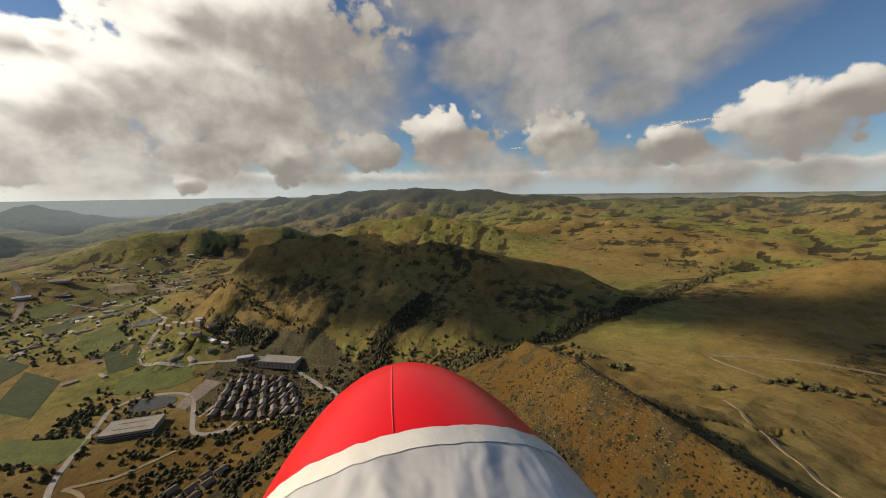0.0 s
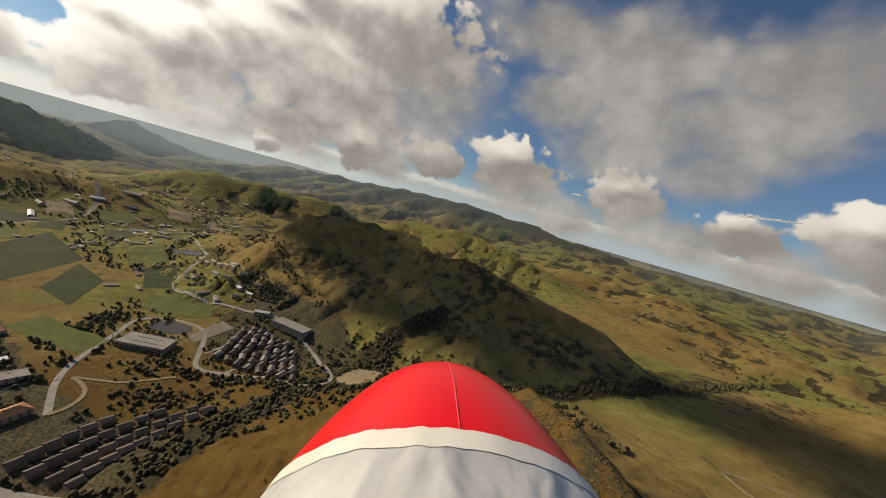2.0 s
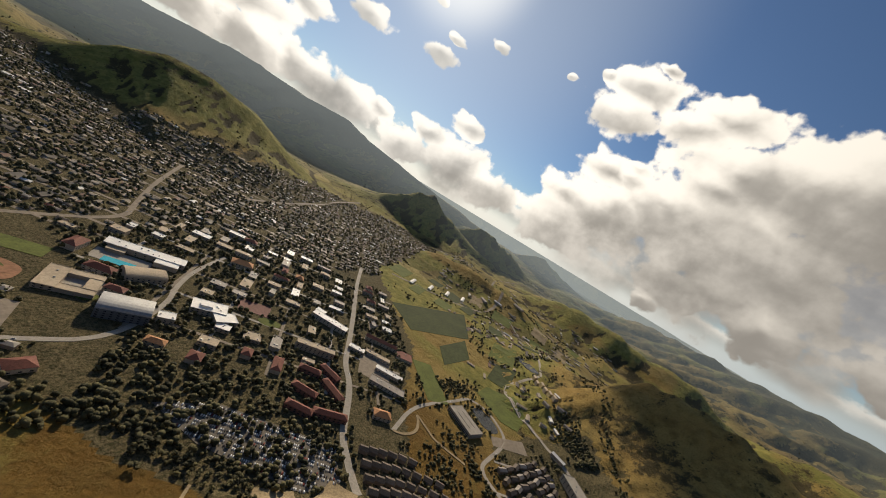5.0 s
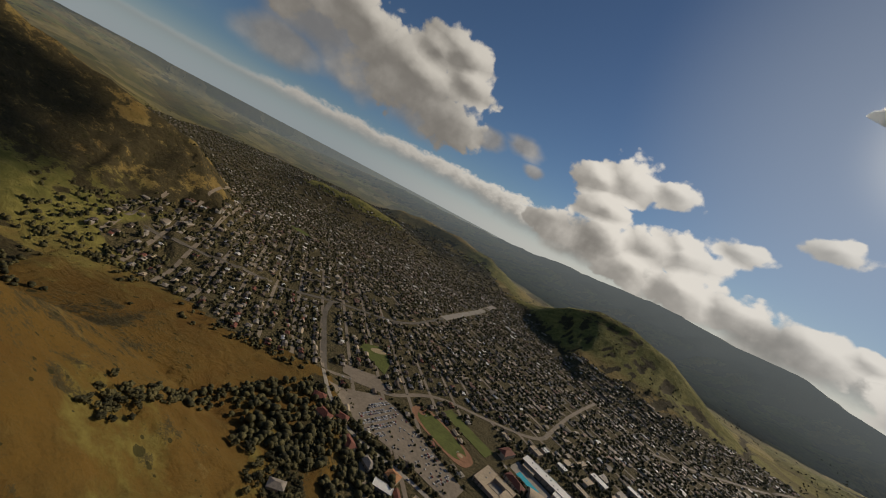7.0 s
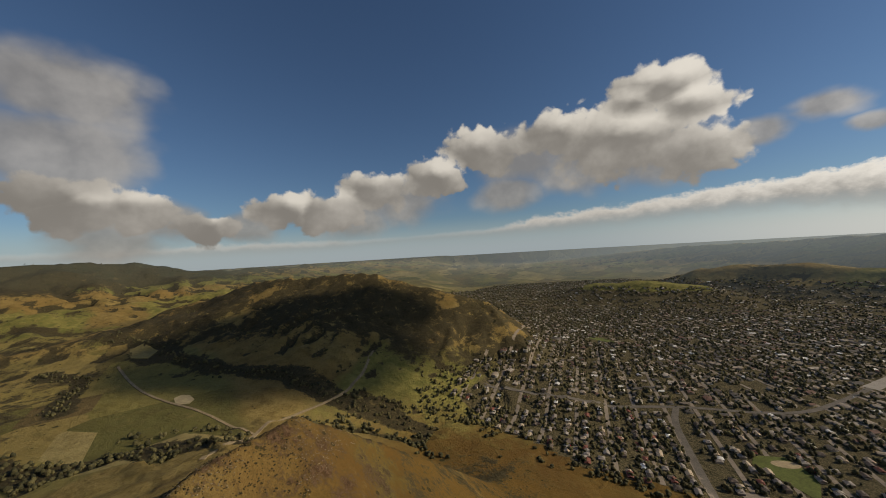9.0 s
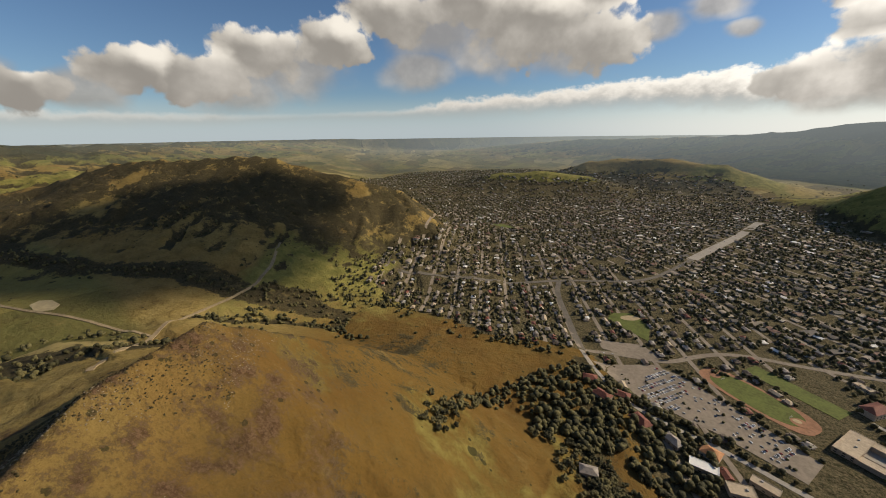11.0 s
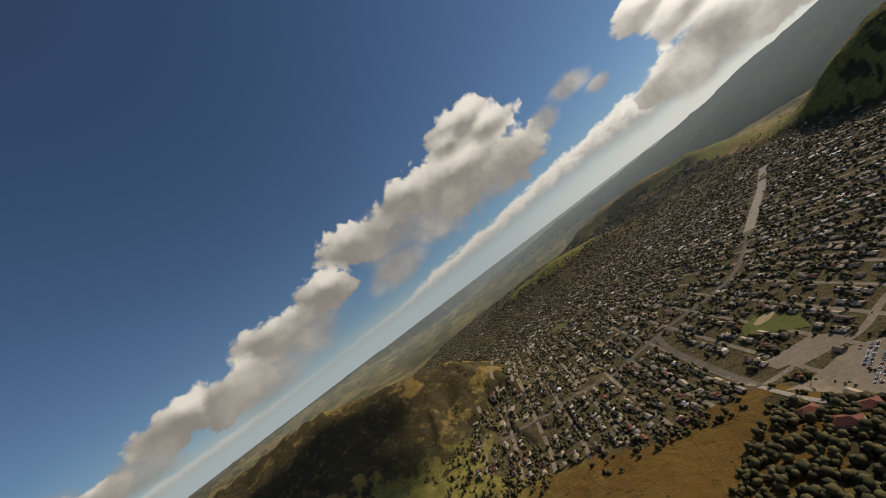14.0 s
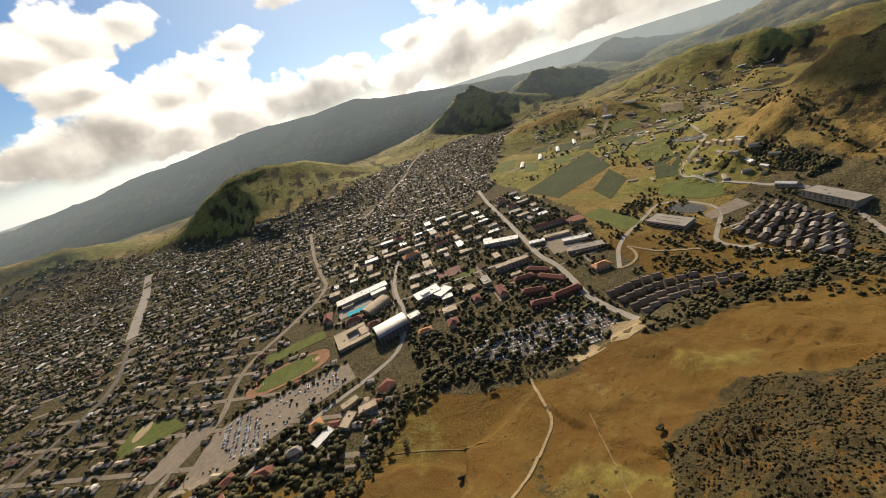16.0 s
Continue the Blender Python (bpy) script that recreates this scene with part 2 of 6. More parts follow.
    lit = k.math("ADD", k.math("MULTIPLY_ADD", facing, 1.15, 0.34), k.math("MULTIPLY_ADD", rough, 0.50, k.math("MULTIPLY", warm, 0.34)))
    bright = k.mix(warm, rgb(0.72, 0.68, 0.61), rgb(1.06, 1.01, 0.93))
    shade = k.mix(warm, rgb(0.235, 0.22, 0.20), rgb(0.42, 0.40, 0.37))
    c = k.mix(body, c, k.mix(k.ramp(lit, -0.15, 0.95), shade, bright))
    foot = heap(feet)
    veil = k.math("ADD", foot, k.math("MULTIPLY_ADD", swell, 0.22, k.math("MULTIPLY", k.math("SUBTRACT", lump, 0.5), 1.0)))
    grey = k.mix(k.ramp(k.math("ADD", k.math("MULTIPLY", swell, 0.25), k.math("MULTIPLY_ADD", lump, 1.0, k.math("MULTIPLY", curd, 0.25))), 0.38, 0.95), rgb(0.25, 0.235, 0.215), k.mix(warm, rgb(0.43, 0.405, 0.37), rgb(0.80, 0.76, 0.70)))
    c = k.mix(k.ramp(veil, 0.02, 0.60, 0.0, 0.82), c, grey)
    # the sun itself, seen through thin air
    disc = k.math("POWER", k.ramp(k.math("ADD", face, k.math("MULTIPLY", k.math("SUBTRACT", crisp, 0.5), 0.0016)), math.cos(radians(3.5)), math.cos(radians(0.6)), 0.0, 1.0), 1.8)
    halo = k.math("POWER", k.ramp(face, math.cos(radians(15)), 1.0), 5.0)
    haze = k.ramp(face, math.cos(radians(34)), 1.0, 0.0, 0.30)
    c = k.mix(haze, c, rgb(0.54, 0.59, 0.63))
    c = k.mix(k.math("MULTIPLY", halo, 0.44), c, rgb(1.3, 1.28, 1.2))
    c = k.mix(disc, c, rgb(2.6, 2.5, 2.35))
    k.put(bg.inputs[0], c)
    bg.inputs[1].default_value = 1.0
    k.t.links.new(bg.outputs[0], out.inputs[0])


build_sky()


# ---- the lie of the land ----
EYE_HIGH = 435.0
NEAR, REACH = 2600.0, 2250.0


def bend(x, y, z):
    """Draws what lies beyond NEAR metres in towards the eye along its own line of sight, so that the horizon stays within reach."""
    x, y, z = np.asarray(x, float), np.asarray(y, float), np.asarray(z, float)
    r = np.hypot(x, y) + 1e-6
    far = NEAR + REACH * (1 - np.exp(-(np.maximum(r, NEAR) - NEAR) / REACH))
    k = np.where(r > NEAR, far / r, 1.0)
    return x * k, y * k, EYE_HIGH + (z - EYE_HIGH) * k


def hash2(ix, iy, seed):
    n = (ix * 374761393 + iy * 668265263 + seed * 1442695041) & 0x7FFFFFFF
    n = ((n ^ (n >> 13)) * 1274126177) & 0x7FFFFFFF
    return ((n ^ (n >> 16)) & 0xFFFF) / 65535.0


def value_noise(x, y, seed):
    ix, iy = np.floor(x).astype(np.int64), np.floor(y).astype(np.int64)
    fx, fy = x - ix, y - iy
    fx, fy = fx * fx * (3 - 2 * fx), fy * fy * (3 - 2 * fy)
    a, b = hash2(ix, iy, seed), hash2(ix + 1, iy, seed)
    c, d = hash2(ix, iy + 1, seed), hash2(ix + 1, iy + 1, seed)
    return (a + (b - a) * fx) * (1 - fy) + (c + (d - c) * fx) * fy


def fbm(x, y, size, seed, octaves=4, ridged=False):
    x, y = np.asarray(x, float) / size, np.asarray(y, float) / size
    total, amp, norm = 0.0, 1.0, 0.0
    for o in range(octaves):
        n = value_noise(x * 2**o + 17.3 * o, y * 2**o - 9.1 * o, seed + o)
        n = 1 - np.abs(2 * n - 1) if ridged else n
        total, norm, amp = total + amp * n, norm + amp, amp * 0.5
    return total / norm


def smooth(v, lo, hi):
    t = np.clip((v - lo) / (hi - lo), 0, 1)
    return t * t * (3 - 2 * t)


def to_line(x, y, pts):
    """Distance to a polyline of (x, y, z), the height of its nearest point and how far along that lies."""
    best, high, along, run = np.full(np.shape(x), 1e9), np.zeros(np.shape(x)), np.zeros(np.shape(x)), 0.0
    for (ax, ay, az), (bx, by, bz) in zip(pts[:-1], pts[1:]):
        dx, dy = bx - ax, by - ay
        n = math.hypot(dx, dy) + 1e-6
        t = np.clip(((x - ax) * dx + (y - ay) * dy) / (n * n), 0, 1)
        d = np.hypot(x - ax - t * dx, y - ay - t * dy)
        m = d < best
        side = np.sign((x - ax) * dy - (y - ay) * dx) * 5000
        swing = np.arctan2((x - ax) * dy - (y - ay) * dx, (x - ax) * dx + (y - ay) * dy) * 120 * ((t <= 0) | (t >= 1))
        best, high = np.where(m, d, best), np.where(m, az + t * (bz - az), high)
        along = np.where(m, run + t * n + side + swing, along)
        run += n
    return best, high, along


def polar(rows, cx=0.0, cy=20.0):
    """Ridge points from bearing, distance and angle above the level of the eye."""
    return [(cx + d * math.cos(radians(a)), cy + d * math.sin(radians(a)), EYE_HIGH + d * math.tan(radians(e))) for a, d, e in rows]


# ridge lines: points, half width, sharpness of the crest, roughness
RIDGES = [
    # the hill under the flight, with its rocky crest
    ([(-330, 330, 215), (-286, 307, 257), (-194, 267, 285), (-130, 237, 294), (-31, 218, 292), (130, 160, 300), (300, 45, 300), (345, -35, 298), (362, -129, 232), (372, -200, 180), (400, -330, 80)], 520, 1.15, 0.7),
    # the dark hill across the canyon
    (polar([(180, 1560, -11.6), (175.8, 1500, -7.3), (171, 1450, -6.4), (165, 1400, -6.0), (159, 1350, -7.0), (155.5, 1300, -8.0), (148, 1250, -7.9), (141, 1200, -9.5), (132, 1200, -11.1), (126.7, 1250, -11.9), (122, 1330, -14.2)]), 560, 1.2, 1.0),
    # hill beside the town
    (polar([(7, 2200, -6.5), (4.4, 2100, -5.4), (-6.6, 1900, -2.5), (-13, 1750, -2.2), (-21.4, 1650, -1.8), (-24.8, 1600, -2.2), (-30, 1560, -4.2), (-37, 1520, -6.0), (-42.6, 1520, -7.7), (-46.4, 1560, -10.4), (-50.6, 1600, -13.5)]), 760, 1.25, 1.2),
    # the dark wooded peak beyond the town, and the pointed peaks behind it
    (polar([(-97, 2500, -9), (-99.5, 2550, -6.4), (-102.5, 2600, -4.3), (-106, 2620, -2.9), (-110.7, 2640, -2.5), (-116.5, 2660, -3.8), (-122, 2680, -6.6), (-127, 2700, -8.4)]), 880, 1.1, 0.9),
    (polar([(-136, 3500, -5.6), (-139.5, 3650, -3.2), (-142, 3720, -1.5), (-143.6, 3770, -0.9), (-146, 3800, -2.4), (-149.5, 3900, -3.6)]), 820, 1.5, 1.3),
    (polar([(-150, 4300, -3.3), (-152.6, 4450, -1.8), (-154, 4500, -1.15), (-156, 4550, -2.2), (-160, 4800, -3.0)]), 560, 1.4, 1.2),
    (polar([(-160, 7200, -2.3), (-162.4, 7700, -0.9), (-163.6, 7900, -0.6), (-165.4, 8000, -1.2), (-168, 8200, -2.0)]), 1000, 1.4, 1.2),
    # the long range behind the town
    (polar([(-60, 9500, -1.5), (-70, 8800, -0.75), (-80, 8200, -0.7), (-87, 7800, -0.45), (-91, 7600, -0.2), (-99, 7400, 0.8), (-105, 7300, 1.15), (-110.5, 7200, 1.9), (-119, 7100, 1.75), (-126.6, 7000, 1.95), (-131, 6900, 1.0), (-137, 6900, 0.2), (-143, 6900, -0.6), (-149, 7000, -1.3)]), 2600, 1.15, 1.6),
    # the mountains to the north and east
    (polar([(178, 6400, -1.1), (169.4, 5900, -0.4), (163, 5600, 0.25), (157, 5400, 0.55), (151, 5200, 0.75), (141, 5000, 0.2), (132, 4700, -0.55), (126, 4500, -1.0), (120, 4400, -1.3)]), 2300, 1.15, 1.7),
    (polar([(121, 5200, -1.2), (115, 4900, -0.7), (108, 4800, -0.7), (103, 4800, -0.95), (96, 4600, -0.55), (80, 4500, -0.2), (60, 4600, 0.4), (35, 4500, 0.9), (22, 4400, 1.0), (15, 4300, 1.15), (10, 4400, 1.2), (5, 4600, 0.6), (-2, 5200, -0.2), (-8, 6500, -0.6), (-17, 9000, -0.55), (-28, 12000, -0.7)]), 2300, 1.15, 1.7),
    (polar([(165, 2700, -5.6), (159, 2650, -4.6), (149, 2600, -3.6), (143, 2500, -4.4), (138, 2500, -5.6)]), 700, 1.2, 1.1),
    (polar([(110, 2300, -6.4), (102, 2600, -4.8), (92, 2700, -4.2)]), 700, 1.2, 1.1),
    (polar([(102.5, 1450, -9.5), (98, 1400, -7.8), (92, 1380, -8.2), (85, 1350, -9.5)]), 330, 1.2, 0.8),
    (polar([(20, 2500, -5.0), (12, 2700, -3.6), (5, 2900, -3.8)]), 700, 1.2, 1.1),
    # low hills in the valley floors
    (polar([(-150, 2300, -8.5), (-158, 2250, -8.2), (-165, 2200, -8.8)]), 330, 1.1, 0.5),
    (polar([(-72, 4000, -3.6), (-80, 3900, -3.1), (-88, 3800, -3.8)]), 600, 1.1, 0.6),
    (polar([(-58, 3300, -5.6), (-66, 3200, -5.2), (-72, 3200, -5.9)]), 420, 1.1, 0.5),
    (polar([(-170, 3300, -5.2), (-178, 3200, -4.4), (172, 3300, -4.8)]), 600, 1.1, 0.8),
]


def base_level(x, y):
    u = x * 0.6 + y * 0.8
    b = 150 * smooth(u, -230, 600) * (1 - 0.42 * smooth(-x, 150, 900))
    r = np.hypot(x, y)
    return b * (1 - 0.35 * smooth(r, 2500, 6000)) + 4 * fbm(x, y, 260, 5) * smooth(u, -900, -300)


def height(x, y):
    x, y = np.asarray(x, float), np.asarray(y, float)
    b = base_level(x, y)
    wx = x + 70 * (fbm(x, y, 260, 41) - 0.5)
    wy = y + 70 * (fbm(x, y, 260, 57) - 0.5)
    top = b.copy()
    for pts, wide, sharp, rough in RIDGES:
        box = wide * 1.5
        xs, ys = [p[0] for p in pts], [p[1] for p in pts]
        m = (x > min(xs) - box) & (x < max(xs) + box) & (y > min(ys) - box) & (y < max(ys) + box)
        if not m.any():
            continue
        grow = max(1.0, wide / 700)
        d, z, s = to_line(x[m], y[m], pts)
        loose = smooth(d, 20, 220) * grow
        d, z2, s = to_line(x[m] + (wx[m] - x[m]) * loose, y[m] + (wy[m] - y[m]) * loose, pts)
        t = np.clip(d / wide, 0, 1)
        form = (1 - t) ** sharp * (1 - 0.2 * np.sin(math.pi * t)) * (1 - t * t * 0.3)
        span = 120 * grow
        spur = fbm(s + 0.25 * d, d * 0.3, span, 71, 3, True) + 0.35 * fbm(x[m], y[m], span * 0.35, 83, 3, True)
        mid = np.clip(np.sin(math.pi * np.minimum(t * 1.05 + 0.04, 1)), 0, 1)
        h = b[m] + (z2 - b[m]) * np.clip(form + rough * 0.20 * (spur - 0.82) * mid, 0, 1.05)
        k = 14.0
        g = np.clip(0.5 + 0.5 * (h - top[m]) / k, 0, 1)
        top[m] = top[m] * (1 - g) + h * g + k * g * (1 - g) * (h > b[m] + 0.5)
    r = np.hypot(x, y)
    wild = smooth(x * 0.6 + y * 0.8, 300, 1400) + smooth(-x, 1600, 2600) * smooth(y, -2200, -400)
    hills = 110 * (fbm(x, y, 560, 91, 5) - 0.45) + 50 * (fbm(x, y, 260, 97, 4, True) - 0.6)
    return top + np.clip(wild, 0, 1) * hills * smooth(r, 1000, 1900)


GRID_STEP, GRID_HALF = 12.0, 2880.0
_n = int(2 * GRID_HALF / GRID_STEP) + 1
_gx, _gy = np.meshgrid(np.linspace(-GRID_HALF, GRID_HALF, _n), np.linspace(-GRID_HALF, GRID_HALF, _n), indexing="ij")
GRID = height(_gx.ravel(), _gy.ravel()).reshape(_n, _n)


def lie(x, y):
    """Height of the ground by a net of known heights, and exactly close by and beyond it."""
    x, y = np.atleast_1d(np.asarray(x, float)), np.atleast_1d(np.asarray(y, float))
    u, v = np.clip((x + GRID_HALF) / GRID_STEP, 0, _n - 1.001), np.clip((y + GRID_HALF) / GRID_STEP, 0, _n - 1.001)
    i, j = u.astype(int), v.astype(int)
    fu, fv = u - i, v - j
    z = GRID[i, j] * (1 - fu) * (1 - fv) + GRID[i + 1, j] * fu * (1 - fv) + GRID[i, j + 1] * (1 - fu) * fv + GRID[i + 1, j + 1] * fu * fv
    exact = (np.abs(x) > GRID_HALF - 5) | (np.abs(y) > GRID_HALF - 5) | (np.hypot(x, y) < 470)
    if exact.any():
        z[exact] = height(x[exact], y[exact])
    return z


def ground_at(x, y):
    return float(lie(x, y)[0])


def in_poly(x, y, poly):
    inside = np.zeros(np.shape(x), bool)
    for (ax, ay), (bx, by) in zip(poly, poly[1:] + poly[:1]):
        c = ((ay > y) != (by > y)) & (x < (bx - ax) * (y - ay) / (by - ay + 1e-9) + ax)
        inside ^= c
    return inside


# ---- materials ----
def material(name):
    m = bpy.data.materials.new(name)
    m.use_nodes = True
    return m, Nodes(m.node_tree)


def finish(k, color, rough=0.9, bump=None, strength=0.4, distance=1.0, metal=0.0, spec=0.3):
    out, b = k.add("ShaderNodeOutputMaterial"), k.add("ShaderNodeBsdfPrincipled")
    k.put(b.inputs["Base Color"], color), k.put(b.inputs["Roughness"], rough)
    k.put(b.inputs["Metallic"], metal), k.put(b.inputs["Specular IOR Level"], spec)
    if bump is not None:
        n = k.add("ShaderNodeBump")
        n.inputs["Strength"].default_value, n.inputs["Distance"].default_value = strength, distance
        k.put(n.inputs["Height"], bump)
        k.t.links.new(n.outputs[0], b.inputs["Normal"])
    k.t.links.new(b.outputs[0], out.inputs[0])


def place(k):
    return k.add("ShaderNodeNewGeometry").outputs["Position"]


def ground_material(name="grassland", far_off=False):
    m, k = material(name)
    p = place(k)
    att = k.add("ShaderNodeAttribute")
    att.attribute_name = "cover"
    sep = k.add("ShaderNodeSeparateColor")
    k.put(sep.inputs[0], att.outputs["Color"])
    brush, green, town = sep.outputs[0], sep.outputs[1], sep.outputs[2]
    big, mid, fine = k.noise(p, 0.004, 5, 0.6), k.noise(p, 0.03, 6, 0.66), k.noise(p, 0.25, 8, 0.8)
    gold = k.mix(k.ramp(big, 0.35, 0.65), rgb(0.265, 0.172, 0.054), rgb(0.315, 0.232, 0.078))
    # the grass over the campus has dried to ochre
    cut = k.add("ShaderNodeSeparateXYZ")
    k.put(cut.inputs[0], p)
    dry = k.ramp(k.math("ADD", k.math("MULTIPLY", cut.outputs[1], 0.8), k.math("MULTIPLY", cut.outputs[0], 0.6)), 260, 90)
    dry = k.math("MULTIPLY", dry, k.ramp(k.vmath("LENGTH", p), 950, 650))
    gold = k.mix(dry, gold, k.mix(k.ramp(big, 0.35, 0.65), rgb(0.140, 0.074, 0.019), rgb(0.175, 0.104, 0.025)))
    gold = k.mix(k.ramp(mid, 0.42, 0.68, 0, 0.75), gold, rgb(0.168, 0.110, 0.031))
    gold = k.mix(k.ramp(fine, 0.46, 0.68, 0, 0.7), gold, rgb(0.118, 0.078, 0.023))
    grass = k.mix(k.ramp(mid, 0.35, 0.65), rgb(0.150, 0.145, 0.038), rgb(0.275, 0.235, 0.066))
    c = k.mix(k.ramp(k.math("ADD", green, k.math("MULTIPLY", k.math("SUBTRACT", mid, 0.5), 0.7)), 0.3, 0.7), gold, grass)
    plots = k.add("ShaderNodeTexVoronoi")
    plots.distance = "CHEBYCHEV"
    k.put(plots.inputs["Vector"], p)
    plots.inputs["Scale"].default_value = 0.0048
    tint = k.add("ShaderNodeSeparateColor")
    k.put(tint.inputs[0], plots.outputs["Color"])
    crop = k.stops(tint.outputs[0], [(0.0, (0.110, 0.112, 0.032)), (0.25, (0.33, 0.245, 0.080)), (0.5, (0.22, 0.195, 0.055)), (0.76, (0.13, 0.092, 0.042)), (0.86, (0.38, 0.30, 0.12))])
    crop = k.mix(k.ramp(mid, 0.40, 0.68, 0, 0.4), crop, rgb(0.14, 0.11, 0.038))
    c = k.mix(k.ramp(att.outputs["Alpha"], 0.3, 0.7, 0.0, 0.8), c, crop)
    shrub = k.mix(k.ramp(fine, 0.35, 0.65), rgb(0.038, 0.030, 0.015), rgb(0.098, 0.078, 0.036))
    spots = k.math("ADD", k.math("MULTIPLY", k.math("SUBTRACT", fine, 0.5), 1.1), k.math("MULTIPLY", k.math("SUBTRACT", mid, 0.5), 1.3))
    c = k.mix(k.ramp(k.math("ADD", brush, spots), 0.42, 0.6), c, shrub)
    # single shrubs and young oaks stand as dots on the open slopes
    dots = None
    for scale, size, many_at in ((0.085, 0.30, 0.50), (0.032, 0.26, 0.52)):
        v = k.add("ShaderNodeTexVoronoi")
        k.put(v.inputs["Vector"], p)
        v.inputs["Scale"].default_value = scale
        tone = k.add("ShaderNodeSeparateColor")
        k.put(tone.inputs[0], v.outputs["Color"])
        reach = k.math("MULTIPLY", k.math("MULTIPLY", tone.outputs[0], size), k.ramp(k.math("ADD", mid, k.math("MULTIPLY", brush, 0.35)), many_at, many_at + 0.16))
        d = k.ramp(k.math("SUBTRACT", reach, v.outputs["Distance"]), -0.02, 0.03)
        dots = d if dots is None else k.math("MAXIMUM", dots, d)
    c = k.mix(k.math("MULTIPLY", dots, 0.85), c, rgb(0.040, 0.038, 0.015))
    street = k.mix(k.ramp(fine, 0.4, 0.6), rgb(0.050, 0.046, 0.019), rgb(0.170, 0.132, 0.070))
    # red-brown rock shows through on the bare eastern crest
    from_crest = k.vmath("LENGTH", k.vmath("SUBTRACT", p, (285.0, 40.0, 290.0)))
    rock = k.math("MULTIPLY", k.ramp(from_crest, 240, 90), k.ramp(k.math("ADD", mid, k.math("MULTIPLY", fine, 0.5)), 0.68, 0.90))
    c = k.mix(rock, c, k.mix(k.ramp(fine, 0.4, 0.62), rgb(0.070, 0.038, 0.020), rgb(0.175, 0.105, 0.056)))
    worn = k.noise(p, 0.011, 8, 0.75)
    c = k.mix(k.ramp(worn, 0.46, 0.68, 0.0, 0.5), c, k.mix(0.5, c, rgb(0.045, 0.040, 0.016)))
    c = k.mix(k.ramp(worn, 0.42, 0.30, 0.0, 0.5), c, rgb(0.27, 0.20, 0.075))
    c = k.mix(k.ramp(town, 0.35, 0.65), c, street)
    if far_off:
        # true distance of what bend() drew in; the colour turns darker grey-green with it
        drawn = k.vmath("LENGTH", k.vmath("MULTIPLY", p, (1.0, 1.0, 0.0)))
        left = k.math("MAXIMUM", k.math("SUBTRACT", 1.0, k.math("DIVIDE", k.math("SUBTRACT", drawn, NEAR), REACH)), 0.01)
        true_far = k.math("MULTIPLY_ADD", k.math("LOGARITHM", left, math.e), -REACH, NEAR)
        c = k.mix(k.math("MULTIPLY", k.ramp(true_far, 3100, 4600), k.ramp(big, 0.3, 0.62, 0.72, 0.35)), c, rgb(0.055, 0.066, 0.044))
    finish(k, c, 0.95, k.math("ADD", fine, k.math("MULTIPLY", mid, 4.0)), 0.9, 2.2, spec=0.1)
    # aerial haze as emission: grows with distance and towards the sun
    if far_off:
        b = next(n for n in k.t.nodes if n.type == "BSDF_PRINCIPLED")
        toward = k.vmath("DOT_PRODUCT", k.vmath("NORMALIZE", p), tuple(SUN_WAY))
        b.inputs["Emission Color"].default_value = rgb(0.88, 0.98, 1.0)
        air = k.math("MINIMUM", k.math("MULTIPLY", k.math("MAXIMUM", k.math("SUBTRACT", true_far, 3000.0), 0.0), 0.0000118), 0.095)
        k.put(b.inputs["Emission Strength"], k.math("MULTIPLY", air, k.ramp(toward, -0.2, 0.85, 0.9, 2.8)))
    return m


GRASSLAND = ground_material()
# the far ranges, a backdrop of distance with bright air haze put into emission
DISTANCE = ground_material("hazed_distant_land", True)

# ---- the ground ----
TOWN = [(195, -640), (366, -540), (544, -510), (775, -531), (947, -880), (1100, -1230), (1500, -1500), (2300, -1500), (2900, -1900), (3200, -3200), (2300, -4300), (700, -4200), (-100, -3300), (-300, -2500), (-500, -2000), (-1000, -1800), (-1500, -2000), (-2300, -1900), (-2500, -1500), (-1700, -1150), (-1250, -950), (-1100, -700), (-900, -420), (-700, -250), (-520, -40), (-440, -80), (-370, -150), (-250, -240), (-140, -400), (-50, -360), (40, -420), (110, -560)]
VILLAGE = [(-760, 60), (-690, 190), (-780, 280), (-980, 230), (-1150, 80), (-1000, -40), (-840, -60)]
DALES = [
    [(-280, -260, 0), (-520, -10, 0), (-620, 170, 0), (-560, 400, 0), (-520, 560, 0), (-540, 840, 0), (-480, 1100, 0), (-500, 1400, 0), (-300, 1800, 0)],
    [(-620, 170, 0), (-780, 320, 0), (-900, 520, 0)],
    [(170, -600, 0), (130, -480, 0), (130, -380, 0), (60, -300, 0)],
    [(560, -100, 0), (640, -20, 0), (700, 90, 0), (760, 230, 0), (900, 420, 0)],
    [(700, -330, 0), (1000, -150, 0), (1250, 20, 0), (1700, 250, 0)],
    [(1050, 250, 0), (1300, 300, 0), (1500, 420, 0)],
]


SCRUB = [(-124, -22), (-179, -40), (-300, 20), (-360, 130), (-260, 230), (-130, 190), (-70, 110), (-60, 40), (-81, 5)]


